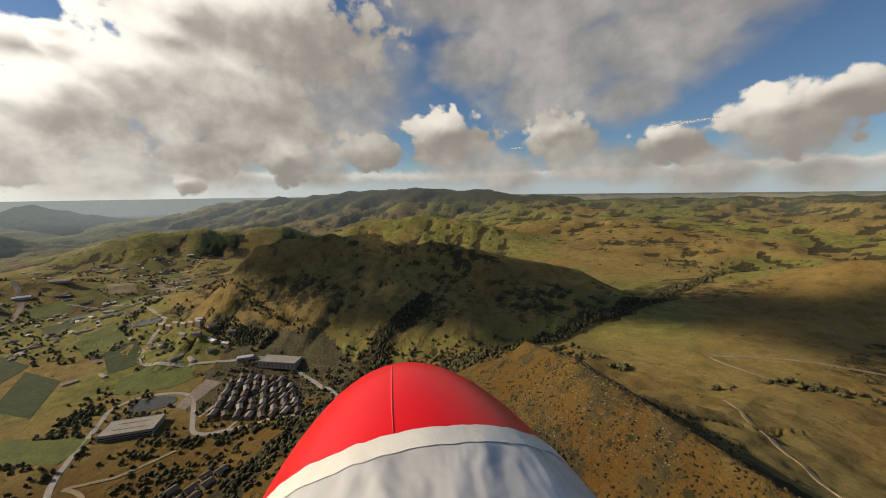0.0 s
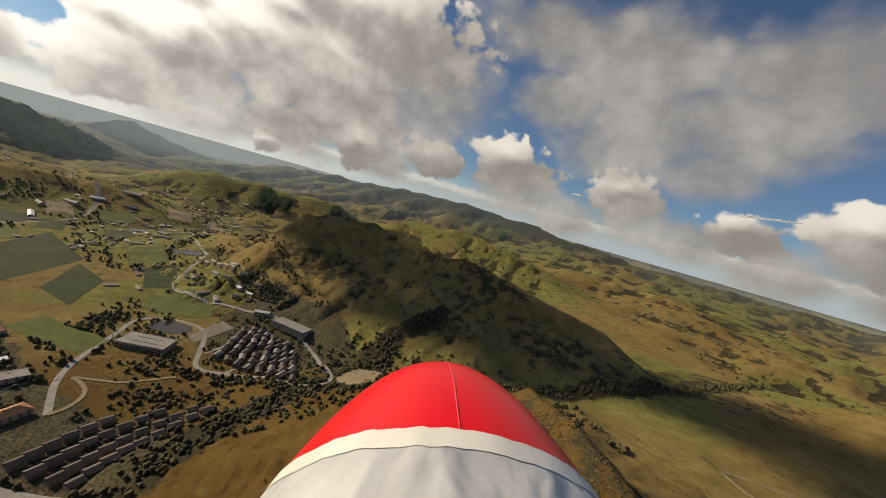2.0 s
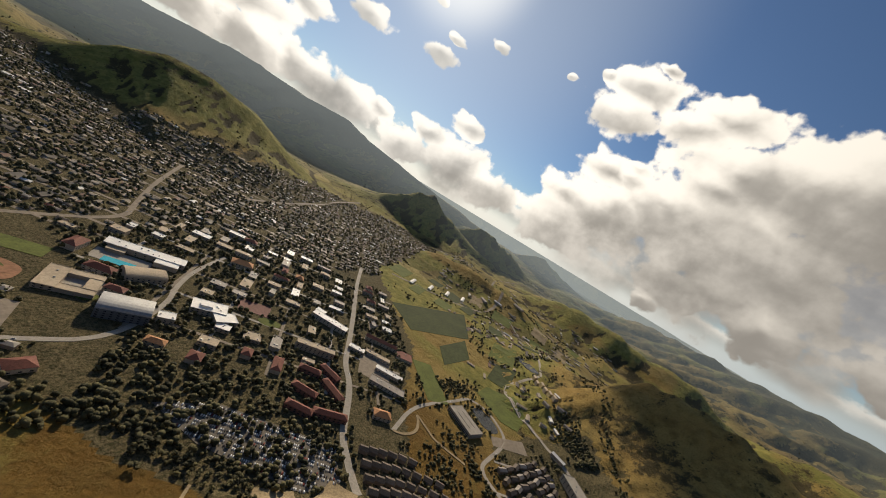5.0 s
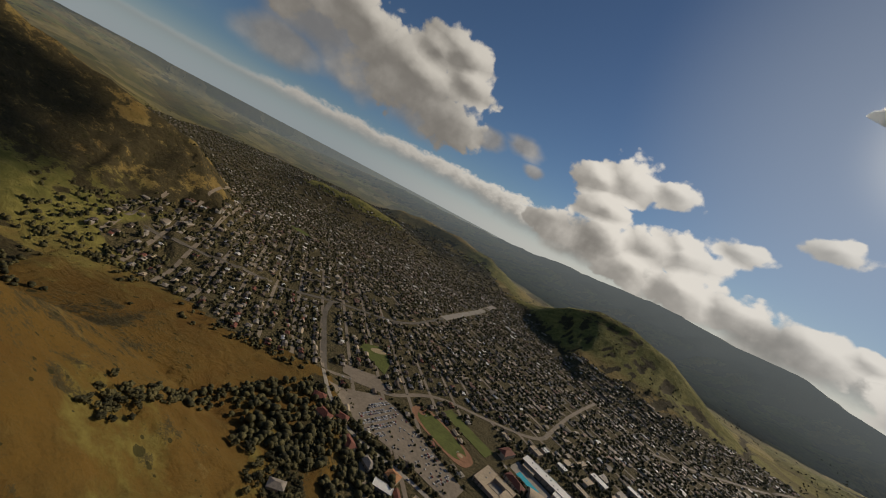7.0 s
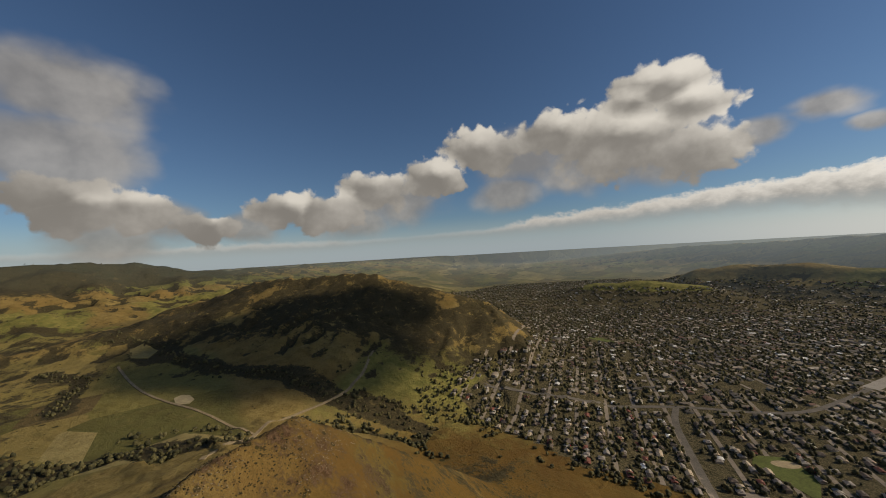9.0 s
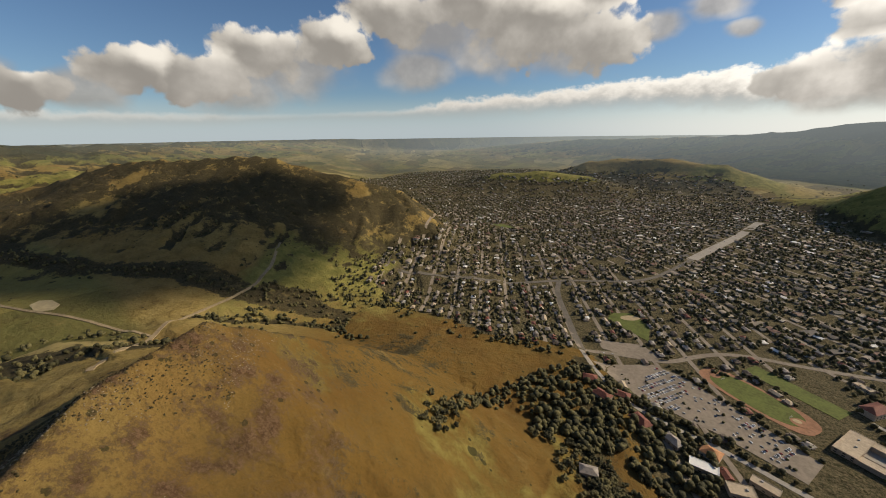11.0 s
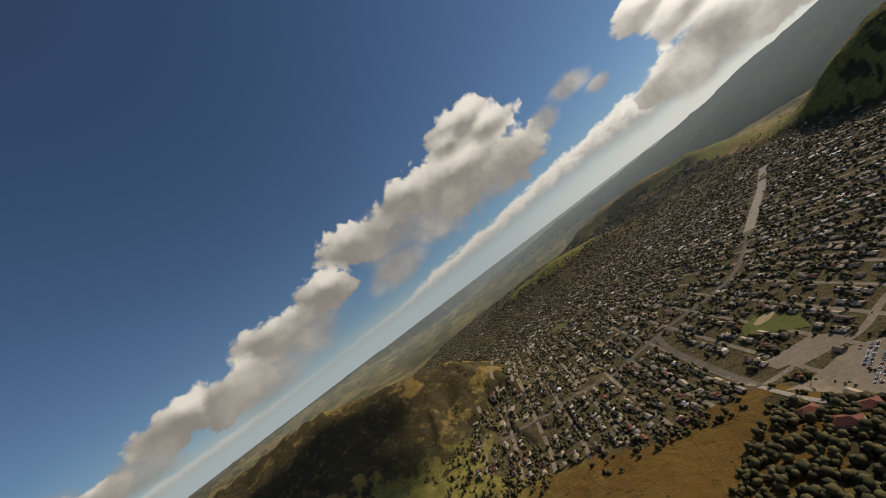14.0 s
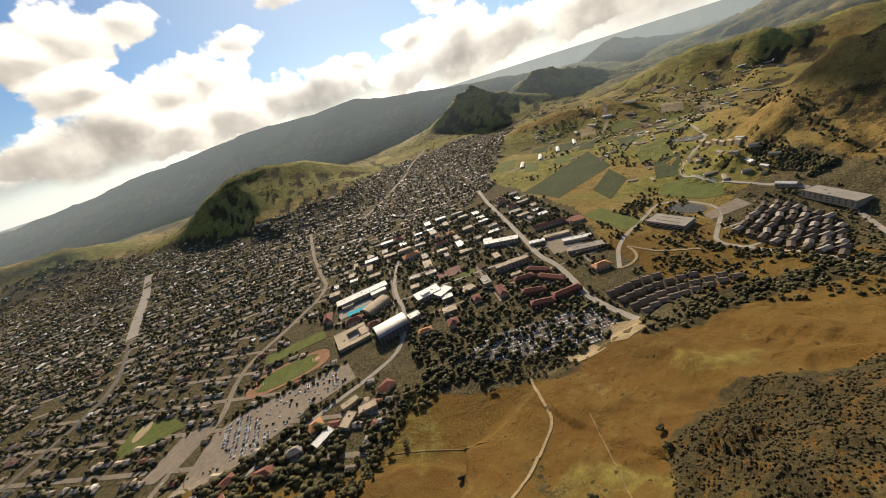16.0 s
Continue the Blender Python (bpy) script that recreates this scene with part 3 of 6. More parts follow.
def cover_of(x, y, z):
    """Brush, green and town shares of the ground."""
    wx, wy = x + 60 * (fbm(x, y, 130, 11) - 0.5), y + 60 * (fbm(x, y, 130, 23) - 0.5)
    town = (in_poly(wx, wy, TOWN) | in_poly(wx, wy, VILLAGE)).astype(float)
    town *= 1 - smooth(z, 45, 90)
    r = np.hypot(x, y)
    far = smooth(r, 420, 900)
    brush = 0.5 * smooth(fbm(x, y, 420, 31, 5), 0.5, 0.72) * far
    brush = np.maximum(brush, 0.62 * in_poly(wx, wy, SCRUB))
    crest, _, side = to_line(x, y, RIDGES[0][0])
    brush = np.maximum(brush, 0.60 * (1 - smooth(crest, 30, 210)) * np.where(side < 0, 1.0, 0.75))
    dx, dy = x + 150 * (fbm(x, y, 170, 211) - 0.5), y + 150 * (fbm(x, y, 170, 223) - 0.5)
    # oaks and brush gather in the folds, thickened to stand for cloud shade too
    step = 45 * np.maximum(1.0, r / 1500)
    fold = (height(x + step, y) + height(x - step, y) + height(x, y + step) + height(x, y - step)) / 4 - z
    bare = np.minimum(to_line(x, y, RIDGES[1][0])[0], to_line(x, y, RIDGES[2][0])[0])
    fold = fold * (0.35 + 0.65 * smooth(bare, 250, 700))
    brush = np.maximum(brush, 0.85 * smooth(fold / np.maximum(1.0, r / 2200), 0.9, 4.6) * smooth(r, 480, 800))
    for line in DALES:
        d, _, _ = to_line(dx, dy, line)
        brush = np.maximum(brush, 0.9 - smooth(d, 14, 60))
    brush = np.maximum(brush, 0.95 * smooth(z, 230, 420) * smooth(r, 2200, 3400))
    up = z - base_level(x, y)
    green = smooth(fbm(x, y, 600, 61, 4), 0.47, 0.62) * smooth(r, 300, 1300)
    green = np.clip(green + 0.55 * smooth(r, 1100, 2500) * fbm(x, y, 900, 67), 0, 1) * (1 - 0.7 * smooth(up, 30, 110) * (r < 2100))
    green = np.maximum(green, 0.24 * smooth(x * 0.6 + y * 0.8, 150, 600) * smooth(r, 380, 620))
    green = np.maximum(green, 0.95 * smooth(-x, 780, 1150) * smooth(-y, -150, 120) * smooth(fbm(x, y, 240, 15), 0.28, 0.52) * (1 - smooth(up, 25, 90)))
    brush = np.maximum(brush, 0.44 * smooth(fbm(x, y, 90, 301, 4), 0.47, 0.66) * (1 - smooth(r, 420, 600)) * (y < 120))
    green = np.maximum(green, 0.46 * smooth(fbm(x, y, 110, 311, 4), 0.52, 0.68) * (1 - smooth(r, 420, 600)) * (y < 120))
    # oak brush on the flanks of the two hills
    for ridge, lo, hi in ((RIDGES[1][0], 30, 420), (RIDGES[2][0], 40, 560)):
        d, _, s = to_line(wx, wy, ridge)
        brush = np.maximum(brush, 0.47 * (1 - smooth(d, lo, hi)) * smooth(fbm(x, y, 180, 37, 4), 0.4, 0.6))
    # denser dark brush on the eye's side also stands for the cloud shade
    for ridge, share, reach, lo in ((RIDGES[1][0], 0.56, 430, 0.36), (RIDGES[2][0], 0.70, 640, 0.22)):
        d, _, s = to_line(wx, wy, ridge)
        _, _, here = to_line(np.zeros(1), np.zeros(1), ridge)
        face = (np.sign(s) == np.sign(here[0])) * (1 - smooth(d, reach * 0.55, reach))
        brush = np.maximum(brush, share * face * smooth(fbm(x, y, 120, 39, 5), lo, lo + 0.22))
    for ridge, share in ((RIDGES[3][0], 0.26), (RIDGES[4][0], 0.3), (RIDGES[5][0], 0.3)):
        d, _, s = to_line(wx, wy, ridge)
        brush = np.maximum(brush, share * (1 - smooth(d, 120, 560)))
        green = np.maximum(green, 0.85 * (1 - smooth(d, 300, 700)))
    fields = (1 - smooth(up, 12, 45)) * smooth(r, 1250, 2300) * (1 - town)
    fields *= np.maximum(smooth(-x * 0.6 - y * 0.8, 0, 700), smooth(r, 2600, 4000))
    fields = np.maximum(fields, 0.9 * smooth(x, 520, 720) * smooth(y, -120, 40) * (1 - smooth(up, 18, 60)))
    return brush, green, town, fields


def make_ground():
    turns, rings = 760, 470
    rad = 4.0 * (60000 / 4.0) ** (np.arange(rings) / (rings - 1.0))
    lean = np.linspace(0, 2 * math.pi, turns, endpoint=False)
    a, r = np.meshgrid(lean, rad)
    x, y = (r * np.cos(a)).ravel(), (r * np.sin(a)).ravel()
    z = height(x, y)
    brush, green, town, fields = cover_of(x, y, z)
    bx, by, bz = bend(x, y, z)
    v = np.stack([bx, by, bz], 1)
    i = np.arange(turns)
    j = np.arange(rings - 1)[:, None] * turns
    n = (i + 1) % turns
    quads = np.stack([(j + i), (j + n), (j + turns + n), (j + turns + i)], 2).reshape(-1, 4).tolist() + [list(range(turns - 1, -1, -1))]
    quads = [q[::-1] for q in quads]
    me = bpy.data.meshes.new("ground")
    me.from_pydata(v.tolist(), [], quads)
    band = rad[np.minimum(np.array([max(q) for q in quads]) // turns, rings - 1)]
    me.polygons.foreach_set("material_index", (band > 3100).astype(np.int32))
    me.polygons.foreach_set("use_smooth", np.ones(len(quads), bool))
    att = me.color_attributes.new("cover", "FLOAT_COLOR", "POINT")
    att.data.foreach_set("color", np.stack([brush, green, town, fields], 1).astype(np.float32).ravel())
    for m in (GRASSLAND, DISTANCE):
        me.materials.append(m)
    me.update()
    return tagged(new("ground", me), "dry golden hills and valley floor with green patches", "ground", kind="structure")


ground = make_ground()


def plain(name, color, rough=0.85, vary=0.25, scale=0.6, metal=0.0, spec=0.3, bump=0.15, random=0.0, island=False, size=None):
    """A surface of one colour with grain, stains and, where wanted, a change of tone from piece to piece."""
    m, k = material(name)
    p = place(k)
    grain, stain = k.noise(p, scale, 5, 0.6), k.noise(p, scale * 0.12, 4, 0.55)
    dark = tuple(c * (1 - vary) for c in color)
    light = tuple(min(1.0, c * (1 + vary * 0.6)) for c in color)
    c = k.mix(k.ramp(k.math("ADD", k.math("MULTIPLY", grain, 0.6), k.math("MULTIPLY", stain, 0.4)), 0.35, 0.65), rgb(*dark), rgb(*light))
    if random:
        g = k.add("ShaderNodeNewGeometry").outputs["Random Per Island"] if island else k.add("ShaderNodeObjectInfo").outputs["Random"]
        h = k.add("ShaderNodeHueSaturation")
        k.put(h.inputs["Value"], k.math("ADD", 1 - random, k.math("MULTIPLY", g, 2 * random)))
        k.put(h.inputs["Color"], c)
        c = h.outputs[0]
    finish(k, c, rough, grain if bump else None, bump, size or 0.2, metal, spec)
    return m


def roofs_material(name, tones):
    """Roofs whose colour changes from house to house."""
    m, k = material(name)
    g = k.add("ShaderNodeNewGeometry").outputs["Random Per Island"]
    c = k.stops(g, tones)
    k.t.nodes[-1].color_ramp.interpolation = "CONSTANT"
    n = k.noise(place(k), 0.8, 4, 0.6)
    finish(k, k.mix(k.ramp(n, 0.3, 0.7), c, k.mix(0.35, c, rgb(0.05, 0.045, 0.04))), 0.75, n, 0.2, 0.2)
    return m


def leaf_material(name, dark, light, island=False):
    m, k = material(name)
    p = place(k)
    g = k.add("ShaderNodeNewGeometry").outputs["Random Per Island"] if island else k.add("ShaderNodeObjectInfo").outputs["Random"]
    n = k.noise(p, 0.9, 5, 0.7)
    c = k.mix(k.ramp(k.math("ADD", k.math("MULTIPLY", n, 0.6), k.math("MULTIPLY", g, 0.4)), 0.3, 0.7), rgb(*dark), rgb(*light))
    finish(k, c, 0.8, n, 1.0, 1.2, spec=0.2)
    return m


ASPHALT = plain("asphalt", (0.15, 0.128, 0.10), 0.9, 0.3, 0.3)
LOT = plain("worn_asphalt", (0.25, 0.202, 0.148), 0.9, 0.22, 0.15)
CONCRETE = plain("concrete", (0.34, 0.30, 0.245), 0.85, 0.2, 0.3)
DIRT = plain("dirt", (0.30, 0.225, 0.125), 0.95, 0.3, 0.35)
TRODDEN = plain("trodden_earth", (0.205, 0.140, 0.062), 0.95, 0.35, 0.5)
LAWN = plain("lawn", (0.115, 0.132, 0.028), 0.95, 0.3, 0.25)
PASTURE = plain("pasture", (0.048, 0.060, 0.016), 0.95, 0.35, 0.1)
CLAY = plain("clay", (0.32, 0.16, 0.085), 0.9, 0.25, 0.25)
SAND = plain("infield_sand", (0.42, 0.32, 0.18), 0.9, 0.2, 0.3)
PALE_SOIL = plain("pale_soil", (0.46, 0.36, 0.19), 0.95, 0.2, 0.1)
BRICK_PAVE = plain("brick_paving", (0.19, 0.09, 0.07), 0.85, 0.3, 0.4)
POND = plain("pond_water", (0.035, 0.034, 0.026), 0.25, 0.2, 0.2, spec=0.25, bump=0.05)
POOL = plain("pool_water", (0.05, 0.42, 0.50), 0.08, 0.15, 0.3, spec=0.5, bump=0.05)
WHITE = plain("white_roofing", (0.78, 0.75, 0.68), 0.6, 0.1, 0.3)
TAN = plain("tan_roofing", (0.47, 0.37, 0.25), 0.8, 0.2, 0.3)
GREY = plain("grey_roofing", (0.30, 0.256, 0.21), 0.7, 0.25, 0.3)
STEEL = plain("steel_roofing", (0.36, 0.35, 0.33), 0.45, 0.2, 0.3, metal=0.4)
TILE_RED = plain("red_roof_tiles", (0.21, 0.075, 0.05), 0.8, 0.3, 0.5)
TILE_ORANGE = plain("orange_roof_tiles", (0.48, 0.23, 0.10), 0.8, 0.25, 0.5)
SLATE = plain("dark_shingles", (0.13, 0.10, 0.075), 0.8, 0.3, 0.5, random=0.25)
STUCCO = plain("stucco", (0.42, 0.35, 0.27), 0.9, 0.18, 0.4, random=0.25)
SIDING = plain("brown_siding", (0.21, 0.165, 0.12), 0.85, 0.2, 0.6, random=0.25)
BRICK = plain("brickwork", (0.22, 0.11, 0.08), 0.9, 0.25, 0.8)
BLUE_WALL = plain("blue_grey_panels", (0.12, 0.135, 0.15), 0.6, 0.2, 0.4)
GLASS = plain("window_glass", (0.03, 0.035, 0.04), 0.08, 0.1, 0.5, spec=0.6, bump=0)
BARK = plain("bark", (0.10, 0.075, 0.055), 0.95, 0.3, 2.0)
OAK = leaf_material("oak_leaves", (0.042, 0.039, 0.017), (0.140, 0.118, 0.046))
OAK_WOOD = leaf_material("far_leaves", (0.040, 0.038, 0.017), (0.130, 0.112, 0.045), True)
BRUSH = leaf_material("brush_leaves", (0.036, 0.029, 0.012), (0.105, 0.080, 0.032), True)
ROCK = plain("weathered_rock", (0.23, 0.18, 0.115), 0.95, 0.35, 1.2, random=0.25, island=True)
HOUSE_WALL = roofs_material("house_walls", [(0.0, (0.35, 0.30, 0.23)), (0.3, (0.5, 0.46, 0.40)), (0.55, (0.28, 0.22, 0.17)), (0.75, (0.42, 0.36, 0.25)), (0.9, (0.6, 0.56, 0.5))])
HOUSE_ROOF = roofs_material("house_roofs", [(0.0, (0.10, 0.082, 0.062)), (0.20, (0.24, 0.19, 0.13)), (0.40, (0.38, 0.305, 0.22)), (0.60, (0.18, 0.095, 0.062)), (0.70, (0.12, 0.10, 0.08)), (0.82, (0.46, 0.39, 0.30)), (0.93, (0.82, 0.78, 0.70))])
PAINTS = [plain("car_paint_" + n, c, 0.3, 0.05, 0.5, spec=0.5, bump=0) for n, c in (("white", (0.75, 0.75, 0.74)), ("silver", (0.42, 0.42, 0.43)), ("black", (0.03, 0.03, 0.035)), ("red", (0.3, 0.03, 0.025)), ("blue", (0.05, 0.08, 0.18)))]
TYRE = plain("tyre_rubber", (0.02, 0.02, 0.02), 0.9, 0.2, 3.0)


# ---- helpers for shapes ----
def mesh_of(name, verts, faces, mats, index=None, smooth_faces=False):
    me = bpy.data.meshes.new(name)
    me.from_pydata([tuple(v) for v in verts], [], [tuple(f) for f in faces])
    for m in mats if isinstance(mats, (list, tuple)) else [mats]:
        me.materials.append(m)
    if index is not None:
        me.polygons.foreach_set("material_index", np.asarray(index, np.int32))
    if smooth_faces:
        me.polygons.foreach_set("use_smooth", np.ones(len(me.polygons), bool))
    me.update()
    return me


def child(name, me, parent, m=None, label=""):
    ob = new(name, me)
    ob.parent = parent
    if m is not None:
        ob.matrix_basis = m
    return tagged(ob, label) if label else ob


def thing(name, m, label, category, group="", kind=""):
    ob = new(name)
    ob.empty_display_size = 1.0
    ob.matrix_basis = m
    return tagged(ob, label, category, group, kind)


def bent(x, y, z):
    a, b, c = bend(x, y, z)
    return float(a), float(b), float(c)


def spot(x, y, turn=0.0, lift=0.0):
    """A pose on the ground, with what lies far off drawn in and made smaller to match."""
    z = ground_at(x, y) + lift
    a, b, c = bent(x, y, z)
    k = math.hypot(a, b) / (math.hypot(x, y) + 1e-6)
    return pose(a, b, c, 0, 0, turn) @ Matrix.Scale(k, 4)


AREAS = []


def sheet(name, pts, mat, label, category, lift=0.5, kind="structure", step=14.0, parent=None):
    """A thin slab laid over the ground: the outline is filled with a net that follows the slope."""
    xs, ys = [p[0] for p in pts], [p[1] for p in pts]
    AREAS.append(pts)
    step = max(step, (max(xs) - min(xs)) / 60, (max(ys) - min(ys)) / 60)
    bm = bmesh.new()
    bm.faces.new([bm.verts.new((x, y, 0)) for x, y in pts])
    for axis, lo, hi in ((0, min(xs), max(xs)), (1, min(ys), max(ys))):
        c = lo + step
        while c < hi:
            co, no = [0, 0, 0], [0, 0, 0]
            co[axis], no[axis] = c, 1
            bmesh.ops.bisect_plane(bm, geom=bm.verts[:] + bm.edges[:] + bm.faces[:], plane_co=co, plane_no=no)
            c += step
    bmesh.ops.recalc_face_normals(bm, faces=bm.faces)
    if sum(q.normal.z for q in bm.faces) < 0:
        bmesh.ops.reverse_faces(bm, faces=bm.faces)
    top = lie(np.array([v.co.x for v in bm.verts]), np.array([v.co.y for v in bm.verts]))
    rim = [e for e in bm.edges if e.is_boundary]
    made = bmesh.ops.extrude_edge_only(bm, edges=rim)
    low = [v for v in made["geom"] if isinstance(v, bmesh.types.BMVert)]
    for v, z in zip(list(bm.verts)[: len(top)], top):
        v.co.z = z + lift
    for v in low:
        v.co.z = ground_at(v.co.x, v.co.y) - 1.5
    for v in bm.verts:
        v.co = bent(*v.co)
    me = bpy.data.meshes.new(name)
    bm.to_mesh(me)
    bm.free()
    me.materials.append(mat)
    ob = new(name, me)
    ob.parent = parent
    return tagged(ob, label, category, kind=kind) if parent is None else tagged(ob, label)


def along(pts, step):
    """Points every step metres along a smoothed line, with their direction."""
    p = np.array(pts, float)
    for _ in range(2):
        q = [p[0]]
        for a, b in zip(p[:-1], p[1:]):
            q += [a * 0.75 + b * 0.25, a * 0.25 + b * 0.75]
        p = np.array(q + [p[-1]])
    d = np.r_[0, np.cumsum(np.hypot(*np.diff(p, axis=0).T))]
    s = np.linspace(0, d[-1], max(2, int(d[-1] / step) + 1))
    x, y = np.interp(s, d, p[:, 0]), np.interp(s, d, p[:, 1])
    return x, y, np.gradient(x), np.gradient(y)


def strip(name, pts, wide, mat, label, category="road", lift=0.45, step=9.0):
    """A road or path that follows the ground, with a skirt down its sides."""
    x, y, dx, dy = along(pts, step)
    n = np.hypot(dx, dy) + 1e-9
    nx, ny = -dy / n * wide / 2, dx / n * wide / 2
    wob = 1 + 0.12 * (fbm(x, y, 30, 7) - 0.5)
    zc = lie(x, y)
    rows = []
    for k, drop in ((1.05, -1.6), (1.0, 0.0), (0.0, 0.06), (-1.0, 0.0), (-1.05, -1.6)):
        px, py = x + nx * k * wob, y + ny * k * wob
        rows.append(np.stack(bend(px, py, np.maximum(lie(px, py), zc - 1.0) + lift + drop), 1))
    v = np.stack(rows, 1).reshape(-1, 3)
    faces = [(i * 5 + j, i * 5 + j + 1, i * 5 + j + 6, i * 5 + j + 5) for i in range(len(x) - 1) for j in range(4)]
    return tagged(new(name, mesh_of(name, v, faces, mat)), label, category, kind="structure")


# ---- roads, yards, fields and water ----
ROADS = [
    ("railway_cutting_road", [(760, -640), (650, -720), (565, -800), (390, -1010), (269, -1085), (177, -1173), (132, -1317), (94, -1488)], 14, ASPHALT, "grey divided highway beside the town grid"),
    ("highway", [(94, -1488), (41, -1701), (-30, -1960), (-96, -2244)], 34, CONCRETE, "wide pale highway through a cutting between trees"),
    ("avenue", [(199, -648), (291, -792), (363, -903), (395, -1000)], 15, ASPHALT, "grey avenue between tree rows"),
    ("campus_road", [(199, -648), (158, -681), (100, -705), (50, -722), (0, -800), (-60, -850), (-180, -880), (-339, -938), (-384, -1048), (-478, -1260), (-639, -1557)], 12, LOT, "worn grey road along the campus"),
    ("campus_lane", [(199, -640), (130, -560), (60, -535), (-60, -530), (-140, -510), (-240, -500), (-341, -600), (-366, -654), (-426, -733), (-527, -819)], 9, CONCRETE, "pale campus lane curving past the gymnasium"),
    ("canyon_road", [(-1100, -900), (-955, -755), (-805, -584), (-703, -472), (-623, -391), (-600, -340), (-554, -287), (-495, -230), (-473, -182), (-451, -131)], 13, CONCRETE, "pale road down through the campus"),
    ("farm_road", [(-606, -203), (-703, -235), (-799, -225), (-870, -210), (-935, -205), (-960, -150), (-920, -70), (-860, -60), (-800, -60)], 9, CONCRETE, "pale service road round the pond"),
    ("village_road", [(-800, -60), (-735, -59), (-718, 15), (-690, 72), (-640, 135), (-650, 175), (-690, 190), (-760, 180), (-850, 160), (-960, 100), (-1000, 20), (-1040, -60)], 9, CONCRETE, "pale loop road round the student village"),
    ("village_lane", [(-720, -10), (-790, 60), (-850, 110)], 6, CONCRETE, "pale lane between apartment blocks"),
    ("village_lane", [(-800, -50), (-870, 10), (-930, 60)], 6, CONCRETE, "pale lane between apartment blocks"),
    ("meadow_road", [(-1040, -60), (-1080, -130), (-1150, -190), (-1260, -180), (-1400, -150)], 10, CONCRETE, "pale road beside the green meadow"),
    ("winding_track", [(-606, -203), (-621, -187), (-657, -180), (-690, -200), (-703, -222), (-690, -165), (-686, -149), (-708, -79)], 6, DIRT, "pale winding dirt track on a bare slope"),
    ("valley_highway", [(-1300, -900), (-1700, -600), (-2041, -640), (-2400, -900), (-3200, -1200), (-4400, -1150)], 16, LOT, "grey highway along the valley floor"),
    ("far_street", [(-798, -1357), (-1109, -1496), (-1600, -1800), (-2064, -2091)], 14, LOT, "straight grey street through far houses"),
    ("hill_track", [(-267, -237), (-225, -195), (-200, -165), (-156, -160), (-106, -150), (-71, -157), (-24, -153), (-8, -170), (-4, -190), (12, -192), (20, -165)], 3.8, DIRT, "pale dirt road winding up the grassy hill"),
    ("foot_path", [(10, -151), (1, -126), (-14, -78), (-18, -36)], 1.3, TRODDEN, "narrow worn footpath on the grassy slope"),
    ("foot_path", [(-30, -6), (-47, -28), (-56, -42), (-80, -70)], 1.2, TRODDEN, "narrow worn footpath on the grassy slope"),
    ("foot_path", [(-218, -126), (-150, -74), (-87, -29), (-71, -15), (-49, -5)], 1.3, TRODDEN, "narrow worn footpath on the grassy slope"),
    ("foot_path", [(-49, -376), (-95, -315), (-140, -232)], 1.7, TRODDEN, "narrow worn footpath on the grassy slope"),
    ("foot_path", [(-14, 10), (-8, 23), (0, 32), (20, 60)], 1.4, TRODDEN, "narrow worn footpath on the grassy slope"),
    ("ranch_track", [(150, 980), (-20, 860), (-78, 831), (-159, 794), (-235, 735), (-250, 718), (-240, 700), (-209, 685), (-172, 696)], 4.5, DIRT, "pale ranch track with a hairpin bend in the pasture"),
    ("ranch_track", [(-160, 520), (-109, 452), (-60, 390), (0, 330), (60, 300)], 4.0, DIRT, "pale ranch track across the pasture"),
    ("ranch_lane", [(520, 40), (640, -20), (690, -40), (760, -90), (820, -200), (900, -330), (1020, -420)], 7, DIRT, "pale lane along the foot of the hill"),
    ("ranch_lane", [(690, -40), (850, 20), (1060, 130), (1400, 220)], 6, DIRT, "pale farm lane between pastures"),
    ("far_lane", [(-1400, -150), (-1600, -230), (-1800, -330), (-1900, -500)], 8, CONCRETE, "pale lane between farm fields"),
]
for r_name, r_pts, r_wide, r_mat, r_label in ROADS:
    strip(r_name, r_pts, r_wide, r_mat, r_label, "road" if r_wide > 5.6 else "path", {DIRT: 1.0, TRODDEN: 0.7}.get(r_mat, 0.45), 4.0 if r_mat in (DIRT, TRODDEN) else 9.0)


def oval(cx, cy, a, b, turn, n=28, power=2.0):
    out = []
    for i in range(n):
        t = 2 * math.pi * i / n
        c, s = math.cos(t), math.sin(t)
        px, py = a * math.copysign(abs(c) ** (2 / power), c), b * math.copysign(abs(s) ** (2 / power), s)
        q = radians(turn)
        out.append((cx + px * math.cos(q) - py * math.sin(q), cy + px * math.sin(q) + py * math.cos(q)))
    return out


def oblong(cx, cy, a, b, turn):
    q = radians(turn)
    return [(cx + x * math.cos(q) - y * math.sin(q), cy + x * math.sin(q) + y * math.cos(q)) for x, y in ((-a / 2, -b / 2), (a / 2, -b / 2), (a / 2, b / 2), (-a / 2, b / 2))]


PARKING = [(169, -615), (73, -696), (20, -690), (-160, -590), (-140, -535), (-47, -562), (82, -577)]
sheet("parking_lot", PARKING, LOT, "large worn grey parking lot with few cars", "parking lot", 0.5)
sheet("parking_lot", [(-262, -370), (-340, -345), (-470, -215), (-440, -160), (-380, -170), (-290, -290)], ASPHALT, "dark parking lot full of cars under trees", "parking lot", 0.5)
sheet("gravel_yard", [(-326, -206), (-371, -178), (-355, -150), (-310, -180)], DIRT, "bare pale yard at the edge of the grass", "yard", 0.7)
sheet("gravel_yard", [(-451, -131), (-420, -112), (-380, -128), (-372, -150), (-430, -170)], DIRT, "bare pale yard at the edge of the grass", "yard", 0.7)
